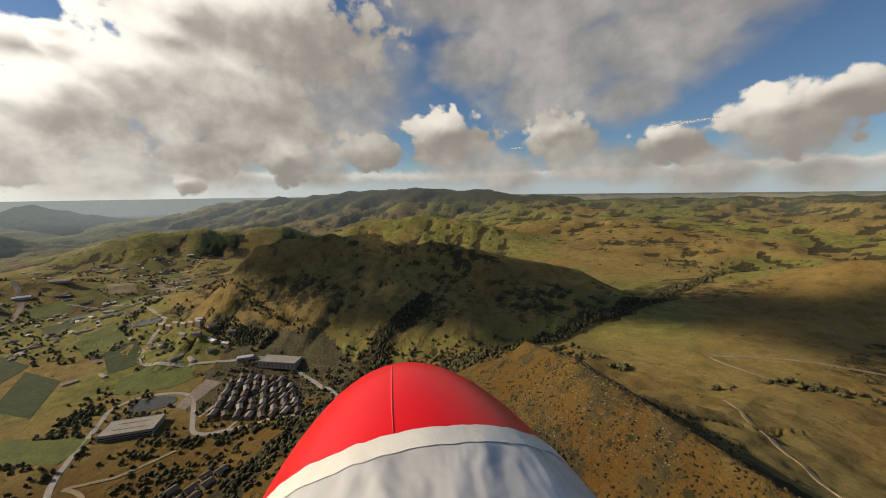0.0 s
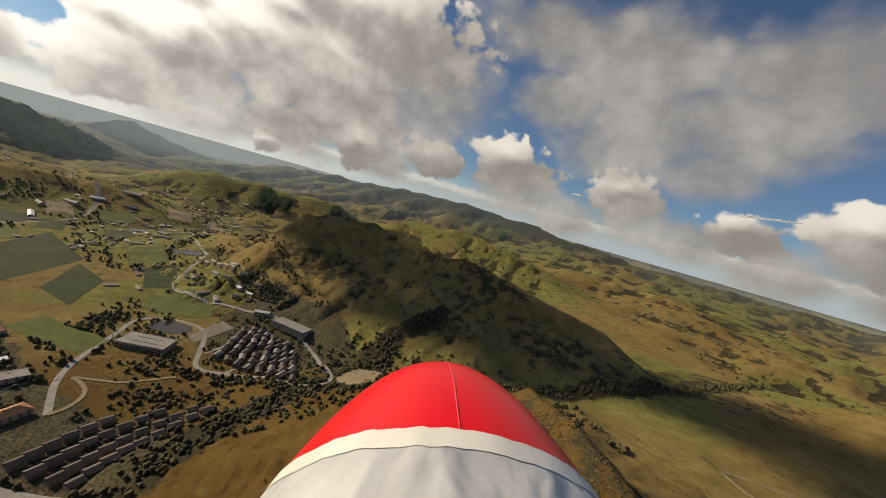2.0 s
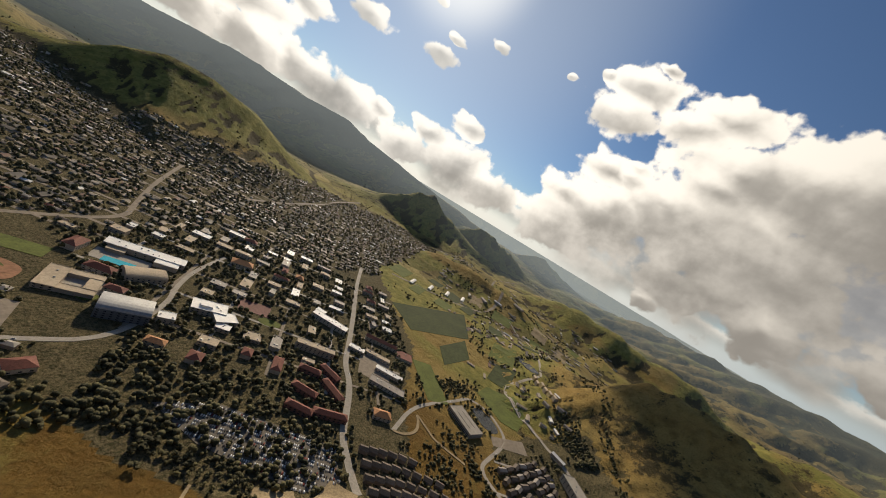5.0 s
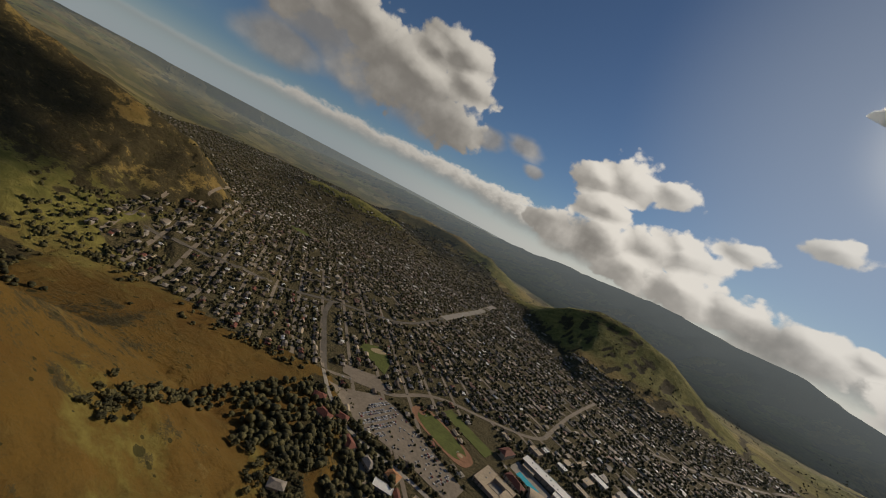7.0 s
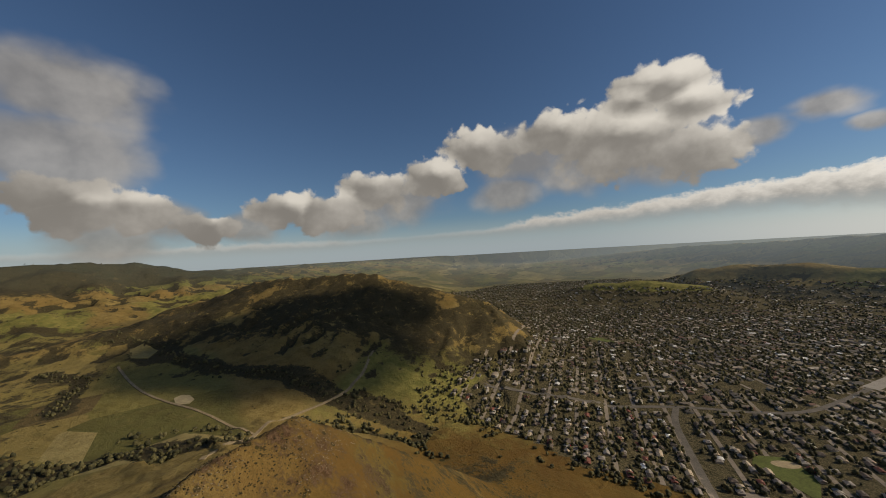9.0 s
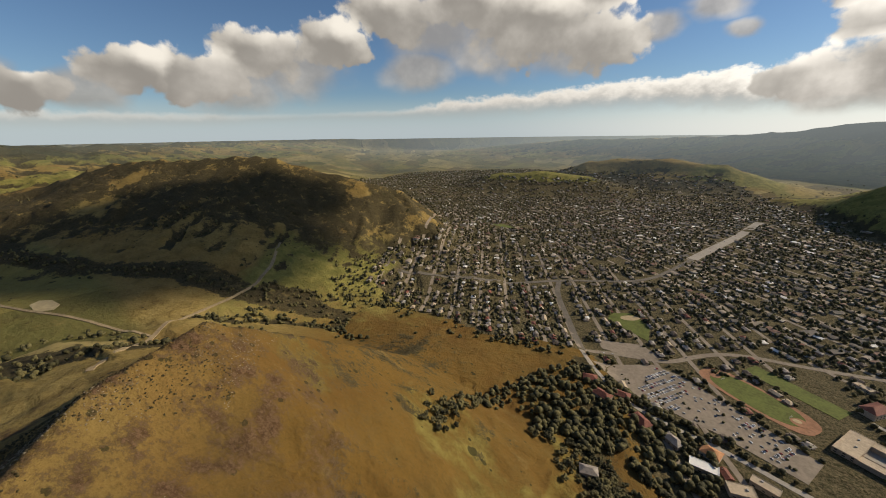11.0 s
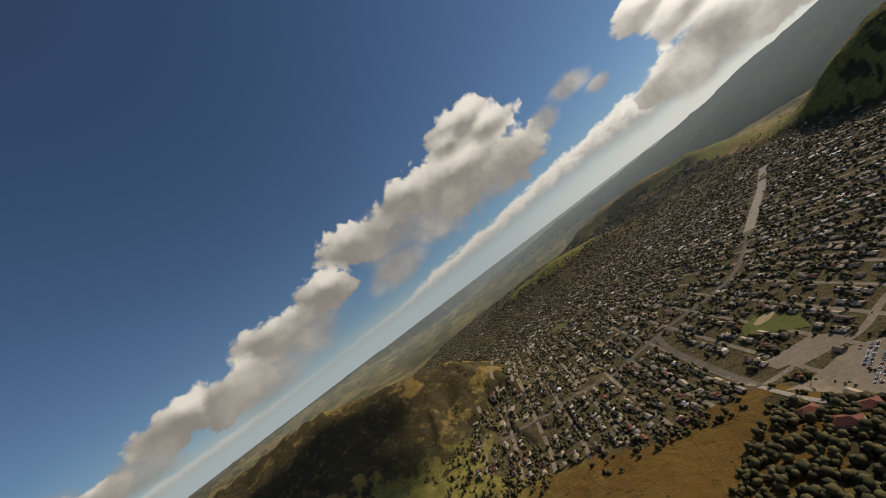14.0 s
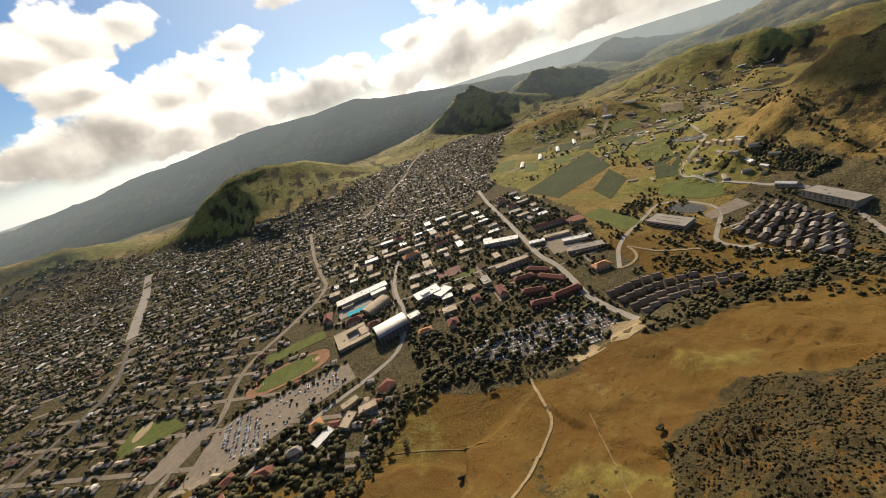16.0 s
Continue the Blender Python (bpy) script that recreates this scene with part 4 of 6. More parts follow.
sheet("parking_lot", [(-870, -95), (-845, -75), (-930, -10), (-965, -40)], LOT, "pale parking lot beside the dark pond", "parking lot", 0.5)
sheet("parking_lot", [(-700, -420), (-640, -360), (-690, -300), (-760, -370)], LOT, "grey parking lot between campus halls", "parking lot", 0.5)
sheet("forecourt", oblong(-240, -640, 70, 40, -25), CONCRETE, "pale paved forecourt before the gymnasium", "forecourt", 0.45)
sheet("round_lawn", oval(-232, -612, 14, 11, 0), LAWN, "small round lawn in the forecourt", "lawn", 0.62)
sheet("brick_plaza", oblong(-507, -595, 66, 46, -34), BRICK_PAVE, "dark red brick plaza", "plaza", 0.45)
sheet("oval_lawn", oval(-515, -540, 24, 15, -30), LAWN, "small oval green lawn beside the plaza", "lawn", 0.5)
track = sheet("running_track", oval(-84, -704, 88, 36, -28, 36, 3.0), CLAY, "reddish brown running track round a playing field", "sports track", 0.5)
sheet("field", oval(-84, -704, 70, 30, -28, 32, 2.6), LAWN, "", "", 0.66, parent=track)
sheet("pitch_patch", oval(-26, -735, 9, 9, 0, 16), CLAY, "", "", 0.8, parent=track)
sheet("pitch_patch", oval(-142, -674, 13, 11, 0, 16), CLAY, "", "", 0.8, parent=track)
sheet("pitch_patch", oval(-138, -676, 6, 5, 0, 14), SAND, "", "", 0.92, parent=track)
sheet("practice_field", oblong(-138, -772, 140, 40, -28), LAWN, "green practice field beside the running track", "sports field", 0.5)
ball = sheet("ball_field", [(199, -835), (98, -785), (110, -860), (165, -905), (205, -870)], LAWN, "green school ball field with a sandy infield", "sports field", 0.5)
sheet("infield", oval(158, -876, 24, 13, 40, 18), SAND, "", "", 0.66, parent=ball)
sheet("school_yard", [(110, -760), (60, -735), (98, -700), (170, -690), (190, -720)], LOT, "grey school yard", "yard", 0.45)
sheet("meadow", [(-1001, -210), (-965, -110), (-990, -65), (-1060, -75), (-1125, -150), (-1080, -215)], LAWN, "bright green meadow beside the pond", "meadow", 0.5)
sheet("playing_field", oblong(-846, -290, 160, 62, 57), LAWN, "green playing field behind the halls", "sports field", 0.5)
sheet("dark_field", [(-1060, -660), (-1528, -590), (-1300, -425), (-1000, -500)], PASTURE, "dark green farm field", "field", 0.5)
sheet("dark_field", [(-1150, -330), (-1260, -420), (-1060, -410), (-980, -330)], PASTURE, "dark green farm field", "field", 0.5)
sheet("pond", oval(-908, -132, 42, 27, 72, 30, 2.3), POND, "dark oval pond with a pale bank", "pond", 0.6)
sheet("pond", oval(-1431, -216, 62, 24, 60), POND, "grey green farm pond", "pond", 0.6)
sheet("pale_plot", [(938, 52), (960, 42), (1000, 50), (1016, 66), (1002, 80), (962, 76), (946, 66)], PALE_SOIL, "pale bare plot in the pasture", "plot", 0.8)
sheet("bare_bank", [(-650, 185), (-690, 200), (-730, 250), (-700, 300), (-640, 260), (-625, 210)], DIRT, "bare ochre bank behind the student village", "bank", 0.8)
sheet("green_park", oval(850, -1427, 55, 26, 20), LAWN, "small green park between the houses", "park", 0.6)
STUBBLE = plain("stubble", (0.30, 0.225, 0.075), 0.95, 0.2, 0.1)
sheet("yellow_field", [(1400, 150), (1470, 128), (1560, 175), (1540, 205), (1450, 195)], STUBBLE, "pale yellow field in the valley", "field", 0.9)
sheet("pool_deck", oblong(-300, -745, 92, 46, -30), CONCRETE, "pale pool deck", "deck", 0.4)
sheet("swimming_pool", oblong(-293, -732, 52, 20, -31), POOL, "bright turquoise outdoor swimming pool", "pool", 0.62)
sheet("swimming_pool", oblong(-357, -803, 26, 13, -20), POOL, "small turquoise pool behind the white hall", "pool", 0.62)

# patchwork of farm fields on the valley floor
q_r = random.Random(12)
for q_i in range(34):
    u, v = q_i % 6, q_i // 6
    x, y = -1180 - 235 * u + q_r.uniform(-50, 50), -980 + 150 * v + q_r.uniform(-35, 35) + 40 * u
    pts = oblong(x, y, q_r.uniform(90, 190), q_r.uniform(50, 110), 20 + q_r.uniform(-12, 12))
    mid_at = np.array([p[0] for p in pts]), np.array([p[1] for p in pts])
    if any(in_poly(*mid_at, [tuple(p) for p in area]).any() for area in AREAS) or lie(*mid_at).max() > 60 or in_poly(*mid_at, TOWN).any():
        continue
    m, words = [(LAWN, "green"), (PASTURE, "dark green"), (DIRT, "bare brown"), (PASTURE, "dark green"), (LAWN, "green")][q_r.randrange(5)]
    sheet("farm_field", pts, m, "%s farm field on the valley floor" % words, "field", 0.5)


# ---- buildings ----
def box_mesh(name, l, w, h, mat, z=0.0, inset=0.0):
    a, b, c, d = l / 2, w / 2, l / 2 - inset, w / 2 - inset
    v = [(-a, -b, z), (a, -b, z), (a, b, z), (-a, b, z), (-c, -d, z + h), (c, -d, z + h), (c, d, z + h), (-c, d, z + h)]
    return mesh_of(name, v, [(0, 3, 2, 1), (4, 5, 6, 7), (0, 1, 5, 4), (1, 2, 6, 5), (2, 3, 7, 6), (3, 0, 4, 7)], mat)


def flat_roof(l, w, h, mat):
    """A slab with a raised parapet round it."""
    a, b, t, e = l / 2 + 0.3, w / 2 + 0.3, 0.5, 0.9
    outer, inner = [(-a, -b), (a, -b), (a, b), (-a, b)], [(-a + t, -b + t), (a - t, -b + t), (a - t, b - t), (-a + t, b - t)]
    v = [(x, y, h) for x, y in outer] + [(x, y, h + e) for x, y in outer] + [(x, y, h + e) for x, y in inner] + [(x, y, h + 0.25) for x, y in inner]
    f = [(3, 2, 1, 0), (12, 13, 14, 15)]
    for i in range(4):
        j = (i + 1) % 4
        f += [(i, j, 4 + j, 4 + i), (4 + i, 4 + j, 8 + j, 8 + i), (8 + i, 8 + j, 12 + j, 12 + i)]
    return mesh_of("roof", v, f, mat)


def pitched_roof(l, w, h, mat, rise=None, hip=0.0):
    """Gable or hip roof with eaves and thickness."""
    a, b, r, t = l / 2 + 0.6, w / 2 + 0.6, rise or w * 0.26, 0.3
    k = a - hip * b
    v = [(-a, -b, h), (a, -b, h), (a, b, h), (-a, b, h), (-k, 0, h + r), (k, 0, h + r)]
    v += [(x, y, z + t) for x, y, z in v]
    f = [(6, 7, 11, 10), (7, 8, 11), (8, 9, 10, 11), (9, 6, 10), (0, 4, 5, 1), (1, 5, 2), (2, 5, 4, 3), (3, 4, 0), (0, 1, 7, 6), (1, 2, 8, 7), (2, 3, 9, 8), (3, 0, 6, 9)]
    return mesh_of("roof", v, f, mat)


def barrel_roof(l, w, h, mat, rise=5.0, n=10):
    v, f = [], []
    for x in (-l / 2, l / 2):
        for up in (0.0, 0.5):
            for i in range(n + 1):
                t = math.pi * i / n
                v.append((x, -w / 2 * 1.02 * math.cos(t), h + rise * math.sin(t) + up))
    m = n + 1
    for i in range(n):
        f += [(m + i, m + i + 1, 3 * m + i + 1, 3 * m + i), (i, 2 * m + i, 2 * m + i + 1, i + 1)]
        f += [(i, i + 1, m + i + 1, m + i), (2 * m + i, 3 * m + i, 3 * m + i + 1, 2 * m + i + 1)]
    f += [tuple(range(n, -1, -1)), tuple(range(2 * m, 2 * m + m))]
    return mesh_of("roof", v, f, mat)


WINDOW = box_mesh("window", 3.2, 0.24, 1.7, GLASS)
SILL = box_mesh("sill", 3.5, 0.4, 0.15, CONCRETE, -0.15)
VENT = box_mesh("vent_unit", 3.0, 2.2, 1.5, STEEL, 0, 0.1)
taken = []


def building(name, x, y, l, w, turn, h, roof, rmat, wmat, label, category="building", group="", windows=True, vents=2, free=False):
    """A hall: walls sunk a little into the ground, a roof, window rows and roof units."""
    taken.append((x, y, math.hypot(l, w) / 2))
    b = thing(name, spot(x, y, turn), label, category, group)
    child("wall", box_mesh("wall", l, w, h + 3.0, wmat, -3.0), b)
    if roof == "flat":
        child("roof", flat_roof(l, w, h, rmat), b)
    elif roof == "barrel":
        child("roof", barrel_roof(l, w, h, rmat, w * 0.16), b)
    else:
        child("roof", pitched_roof(l, w, h, rmat, None, 1.0 if roof == "hip" else 0.0), b)
    if windows:
        for floor in range(max(1, int(h / 4))):
            n = max(2, min(9, int(l / 8)))
            for i in range(n):
                for s in (-1, 1):
                    p = child("window", WINDOW, b, pose((i + 0.5) * l / n - l / 2, s * (w / 2 + 0.05), 1.4 + floor * 3.8))
    if roof == "flat":
        for i in range(vents):
            child("vent_unit", VENT, b, pose(random.uniform(-0.38, 0.38) * l, random.uniform(-0.3, 0.3) * w, h + 0.26, 0, 0, 90 * random.randint(0, 1)))
    return b


recreation = building("recreation_hall", -346, -772, 140, 30, -27.5, 11, "flat", WHITE, STUCCO, "long white-roofed recreation hall beside the pool", vents=7)
child("wing", box_mesh("wing", 42, 26, 13, STUCCO, -3), recreation, pose(-40, 22, 0))
child("wing_roof", flat_roof(42, 26, 10, WHITE), recreation, pose(-40, 22, 0), "white flat roof")
child("wing", box_mesh("wing", 30, 18, 10, STUCCO, -3), recreation, pose(46, 21, 0))
child("wing_roof", flat_roof(30, 18, 7, TAN), recreation, pose(46, 21, 0), "tan flat roof")
building("old_gymnasium", -322, -684, 66, 36, -3, 10, "barrel", TAN, STUCCO, "tan gymnasium with a barrel roof", vents=0)
court = building("locker_building", -196, -657, 26, 66, -24, 8, "flat", TAN, STUCCO, "flat-roofed tan building round a courtyard", vents=2)
for q_x, q_y, q_l, q_w in ((-36, 25, 46, 16), (-50, 0, 18, 36), (-36, -25, 46, 16)):
    child("wing", box_mesh("wing", q_l, q_w, 10, STUCCO, -3), court, pose(q_x, q_y, 0))
    child("wing_roof", flat_roof(q_l, q_w, 7, TAN), court, pose(q_x, q_y, 0))
building("sports_arena", -269, -566, 70, 46, -22, 17, "barrel", STEEL, BLUE_WALL, "large grey arena with a curved metal roof and dark glass front", vents=0)
annex = building("arena_annex", -322, -548, 26, 20, -22, 11, "flat", WHITE, STUCCO, "small white-roofed annex beside the arena")
union = building("student_union", -402, -578, 62, 36, -25, 12, "flat", WHITE, STUCCO, "bright white-roofed campus hall", vents=4)
child("wing", box_mesh("wing", 40, 30, 14, STUCCO, -3), union, pose(-30, 26, 0, 0, 0, 18))
child("wing_roof", flat_roof(40, 30, 11, WHITE), union, pose(-30, 26, 0, 0, 0, 18), "white flat roof")
child("penthouse", box_mesh("penthouse", 22, 14, 4, WHITE, 12.2), union, pose(6, 2, 0))
building("orange_hall", -554, -785, 52, 30, -27, 9, "hip", TILE_ORANGE, STUCCO, "campus hall with an orange tiled roof")
building("small_hall", -452, -491, 32, 26, -30, 6, "flat", TAN, STUCCO, "small flat tan-roofed hall among trees")
long_hall = building("long_hall", -676, -533, 96, 24, -59, 12, "flat", WHITE, STUCCO, "long hall with a bright white roof", vents=5)
child("wing", box_mesh("wing", 26, 20, 14, STUCCO, -3), long_hall, pose(38, -20, 0))
child("wing_roof", flat_roof(26, 20, 11, WHITE), long_hall, pose(38, -20, 0), "white flat roof")
building("tan_hall", -568, -437, 84, 17, -38.5, 15, "flat", TAN, STUCCO, "long tan hall above dark trees", vents=3)
building("pavilion", -534, -408, 26, 12, -38.5, 6, "flat", TAN, STUCCO, "low flat tan pavilion beside a hall")
for q_x, q_y, q_l, q_t in ((-480, -335, 50, 121), (-494, -270, 62, 144), (-536, -321, 58, 92), (-448, -300, 48, 128), (-560, -365, 50, 100), (-520, -380, 44, 135)):
    building("dormitory", q_x, q_y, q_l, 15, q_t, 9, "hip", TILE_RED, BRICK, "brick dormitory with a dark red tiled roof", group="dormitories", vents=0)
building("shop_hall", -678, -300, 84, 24, 124.8, 8, "flat", GREY, STUCCO, "long grey-roofed workshop hall", vents=5)
building("shop_hall", -720, -335, 70, 16, 124.8, 7, "flat", WHITE, STUCCO, "narrow pale-roofed workshop hall", vents=3)
building("shop_hall", -735, -395, 66, 16, 128, 7, "flat", TAN, STUCCO, "narrow tan-roofed workshop hall", vents=3)
building("shop_hall", -690, -430, 40, 18, 128, 7, "flat", WHITE, STUCCO, "narrow white-roofed workshop hall", vents=3)
building("red_roof_hall", -793, -443, 90, 18, 134.5, 9, "gable", TILE_RED, STUCCO, "long hall with a dark red roof", vents=0)
building("red_court_hall", -832, -383, 46, 38, 134.5, 6, "flat", TILE_RED, STUCCO, "square hall with a red flat roof", vents=1)
parking_house = building("parking_structure", -820, -152, 86, 46, 73, 11, "flat", CONCRETE, CONCRETE, "large pale concrete parking structure with open decks", "parking structure", vents=0)
# dark glass bands stand in for the shade inside the open decks
for q_z in (1.2, 5.0):
    child("open_deck", box_mesh("open_deck", 82, 46.6, 1.9, GLASS, q_z), parking_house)
for q_y in (-9, 9):
    child("ramp_slot", box_mesh("ramp_slot", 50, 1.6, 0.3, ASPHALT, 11.26), parking_house, pose(0, q_y, 0))
building("village_garage", -922, 116, 96, 36, 49, 13, "flat", CONCRETE, STUCCO, "long pale-roofed garage above the student village", "parking structure", vents=2)
building("white_shed", -985, 44, 36, 13, 79, 7, "gable", WHITE, STUCCO, "white-roofed farm shed beside a garage", vents=0)
for q_i in range(4):
    building("animal_barn", -1405 - q_i * 105, -850 + q_i * 42, 90, 16, 25, 5, "gable", WHITE, STUCCO, "long white-roofed farm barn", "barn", "farm barns", False, 0)
for q_i in range(6):
    building("feed_silo_row", -1215 - q_i * 26, -55 - q_i * 20, 20, 12, 40, 12, "gable", TAN, PALE_SOIL if q_i % 2 else STUCCO, "tall tan farm storage building", "barn", "storage buildings", False, 0)
for q_i, (q_x, q_y, q_l, q_w) in enumerate(((-1120, -25, 26, 12), (-1150, -60, 22, 10), (-1180, -20, 30, 12), (-1090, 5, 20, 10), (-1130, 20, 24, 10), (-1210, -95, 26, 12), (-1240, -55, 20, 10), (-1075, -30, 18, 9), (-1900, -690, 60, 20), (-1980, -640, 50, 18), (-1850, -760, 46, 16), (-2100, -560, 70, 24), (-1700, -420, 40, 14), (-1650, -330, 36, 14))):
    building("farm_shed", q_x, q_y, q_l, q_w, 30 + 37 * q_i % 90, 5, "gable", WHITE if q_i % 3 == 0 else GREY, STUCCO, "small farm shed with a pale metal roof", "shed", "farm sheds", False, 0)
for q_i, (q_x, q_y, q_l, q_w, q_m) in enumerate(((56, -505, 30, 20, TILE_RED), (120, -515, 30, 18, TILE_RED), (95, -545, 26, 16, TILE_RED), (150, -545, 24, 16, TILE_RED), (10, -498, 26, 16, GREY), (-36, -508, 24, 20, TILE_ORANGE), (-30, -474, 34, 16, WHITE), (-71, -462, 30, 18, TAN), (-105, -452, 30, 16, TAN), (-95, -490, 30, 14, TAN), (-150, -455, 28, 20, TILE_RED), (85, -340, 22, 14, GREY))):
    building("residence_hall", q_x, q_y, q_l, q_w, -30 + 17 * (q_i % 4), 7, "flat" if q_m in (WHITE, TAN) else "hip", q_m, STUCCO, "low residence hall with a %s roof" % {TILE_RED: "dusky red tiled", GREY: "grey", TILE_ORANGE: "bright orange tiled", WHITE: "white flat", TAN: "tan flat"}[q_m], "building", "residence halls", True, 1)

# the student village: apartment blocks in rows
for q_i in range(8):
    for q_j in range(7):
        u, v = (q_i + 0.5) / 8, (q_j + 0.5) / 7
        a = (-785 + u * 135, -40 + u * 160)
        b = (-955 + u * 110, 15 + u * 112)
        q_x, q_y = a[0] + (b[0] - a[0]) * v, a[1] + (b[1] - a[1]) * v
        if (q_i, q_j) in ((0, 6), (7, 6), (3, 3)):
            continue
        building("apartment_block", q_x, q_y, 21 - 3 * (q_i % 2), 11, 152 + 14 * ((q_i * 2 + q_j) % 3) - 10 * (q_i > 4), 7.5, "gable", SLATE if (q_i + q_j) % 3 else GREY, SIDING, "apartment block with a dark gabled roof", "apartment block", "student village", q_j < 2, 0)
# townhouse rows in arcs on the slope
for q_r, (q_d, q_c) in enumerate(((0, 9), (24, 9), (50, 8), (76, 6))):
    for q_i in range(q_c):
        t = q_i / 8.0
        q_x, q_y = -470 - 118 * t - q_d * 0.55, -122 + 108 * t - q_d * 0.9 + 26 * math.sin(t * math.pi) * -0.4
        building("townhouse", q_x, q_y, 15, 12, 136 - 18 * t, 6.5, "gable", SLATE, SIDING, "townhouse with a dark shingled roof in a row", "house", "townhouse rows", False, 0)
# further halls between the trees of the campus
CAMPUS = [(-250, -500), (-420, -380), (-600, -230), (-700, -250), (-880, -420), (-1080, -700), (-800, -900), (-560, -1000), (-330, -900), (-210, -850)]
q_a, q_b = Vector((math.cos(radians(-38)), math.sin(radians(-38)))), Vector((math.cos(radians(52)), math.sin(radians(52))))
for q_i in range(-14, 15):
    for q_j in range(-14, 15):
        p = Vector((-620, -620)) + q_a * (q_i * 56 + random.uniform(-8, 8)) + q_b * (q_j * 52 + random.uniform(-8, 8))
        l, w = random.uniform(22, 46), random.uniform(13, 24)
        keep, tone, h = random.random() < 0.86, random.random(), random.choice((5, 8, 8, 11))
        if not keep or not in_poly(np.array([p.x]), np.array([p.y]), CAMPUS)[0]:
            continue
        if any(math.hypot(p.x - x, p.y - y) < s + 20 for x, y, s in taken) or math.hypot(p.x + 515, p.y + 570) < 75:
            continue
        if min(to_line(np.array([p.x]), np.array([p.y]), [(*q, 0) for q in r[1]])[0][0] for r in ROADS[3:6]) < 26:
            continue
        m, words = [(WHITE, "a white flat"), (TAN, "a tan flat"), (GREY, "a grey flat"), (TILE_RED, "a dusky red tiled"), (TILE_ORANGE, "a pale orange tiled")][0 if tone < 0.3 else 1 if tone < 0.55 else 2 if tone < 0.75 else 3 if tone < 0.9 else 4]
        building("campus_hall", p.x, p.y, l, w, -38 + 90 * random.randint(0, 1), h, "hip" if m in (TILE_RED, TILE_ORANGE) else "flat", m, STUCCO, "campus hall with %s roof" % words, "building", "campus halls", True, 2)

# paved walks between the halls
for q_i, q_base, q_way in [(i, q_b, q_a) for i in range(-5, 6)] + [(i, q_a, q_b) for i in range(-5, 6)]:
    o = Vector((-594, -594)) + q_base * (q_i * (104 if q_base is q_b else 112))
    run = [(o.x + q_way.x * s, o.y + q_way.y * s) for s in range(-560, 561, 20)]
    inside = [p for p in run if in_poly(np.array([p[0]]), np.array([p[1]]), CAMPUS)[0] and not any(in_poly(np.array([p[0]]), np.array([p[1]]), [tuple(q) for q in poly])[0] for poly in AREAS)]
    if len(inside) > 6:
        strip("campus_walk", inside, 6.5, CONCRETE if q_i % 2 else LOT, "pale paved walk between campus halls", "walk", 0.38, 14)


# ---- houses, streets and trees ----
rnd = np.random.default_rng(7)


def busy(x, y, roads=10.0, halls=3.0, areas=True):
    """Where a field, road or hall already stands."""
    out = np.zeros(np.shape(x), bool)
    if areas:
        for poly in AREAS:
            out |= in_poly(x, y, [tuple(p) for p in poly])
    for r in ROADS:
        out |= to_line(x, y, [(*q, 0) for q in r[1]])[0] < r[2] / 2 + roads
    for hx, hy, s in taken:
        out |= np.hypot(x - hx, y - hy) < s * 0.8 + halls
    return out


def many(name, verts, tris, x, y, z, sx, sy, sz, turn, mats, index, label, category, group=""):
    """Many alike small things as one mesh."""
    x, y, z = (np.asarray(q, float) for q in (x, y, z))
    bx, by, bz = bend(x, y, z)
    k = np.hypot(bx, by) / (np.hypot(x, y) + 1e-6)
    c, s = np.cos(turn), np.sin(turn)
    V = np.asarray(verts, float)[None]
    px, py, pz = V[..., 0] * (sx * k)[:, None], V[..., 1] * (sy * k)[:, None], V[..., 2] * (sz * k)[:, None]
    out = np.stack([bx[:, None] + px * c[:, None] - py * s[:, None], by[:, None] + px * s[:, None] + py * c[:, None], bz[:, None] + pz], 2).reshape(-1, 3)
    T = np.asarray(tris, np.int32)
    F = (T[None] + (np.arange(len(x)) * len(verts))[:, None, None].astype(np.int32)).reshape(-1, 3)
    me = bpy.data.meshes.new(name)
    me.vertices.add(len(out)), me.loops.add(F.size), me.polygons.add(len(F))
    me.vertices.foreach_set("co", out.astype(np.float32).ravel())
    me.loops.foreach_set("vertex_index", F.ravel())
    me.polygons.foreach_set("loop_start", np.arange(0, F.size, 3, dtype=np.int32))
    for m in mats:
        me.materials.append(m)
    me.polygons.foreach_set("material_index", np.tile(np.asarray(index, np.int32), len(x)))
    me.update(calc_edges=True)
    me.validate()
    return tagged(new(name, me), label, category, group, "stuff")


# a house in short: walls with gables, and a roof with eaves
HOUSE_V = [(-.5, -.5, -.6), (.5, -.5, -.6), (.5, .5, -.6), (-.5, .5, -.6), (-.5, -.5, .5), (.5, -.5, .5), (.5, .5, .5), (-.5, .5, .5), (-.5, 0, .85), (.5, 0, .85),
           (-.56, -.58, .46), (.56, -.58, .46), (.56, 0, .9), (-.56, 0, .9), (.56, .58, .46), (-.56, .58, .46)]
HOUSE_F = [(0, 1, 5), (0, 5, 4), (1, 2, 6), (1, 6, 5), (2, 3, 7), (2, 7, 6), (3, 0, 4), (3, 4, 7), (4, 8, 7), (5, 6, 9), (10, 11, 12), (10, 12, 13), (13, 12, 14), (13, 14, 15)]
HOUSE_I = [0] * 10 + [1] * 4


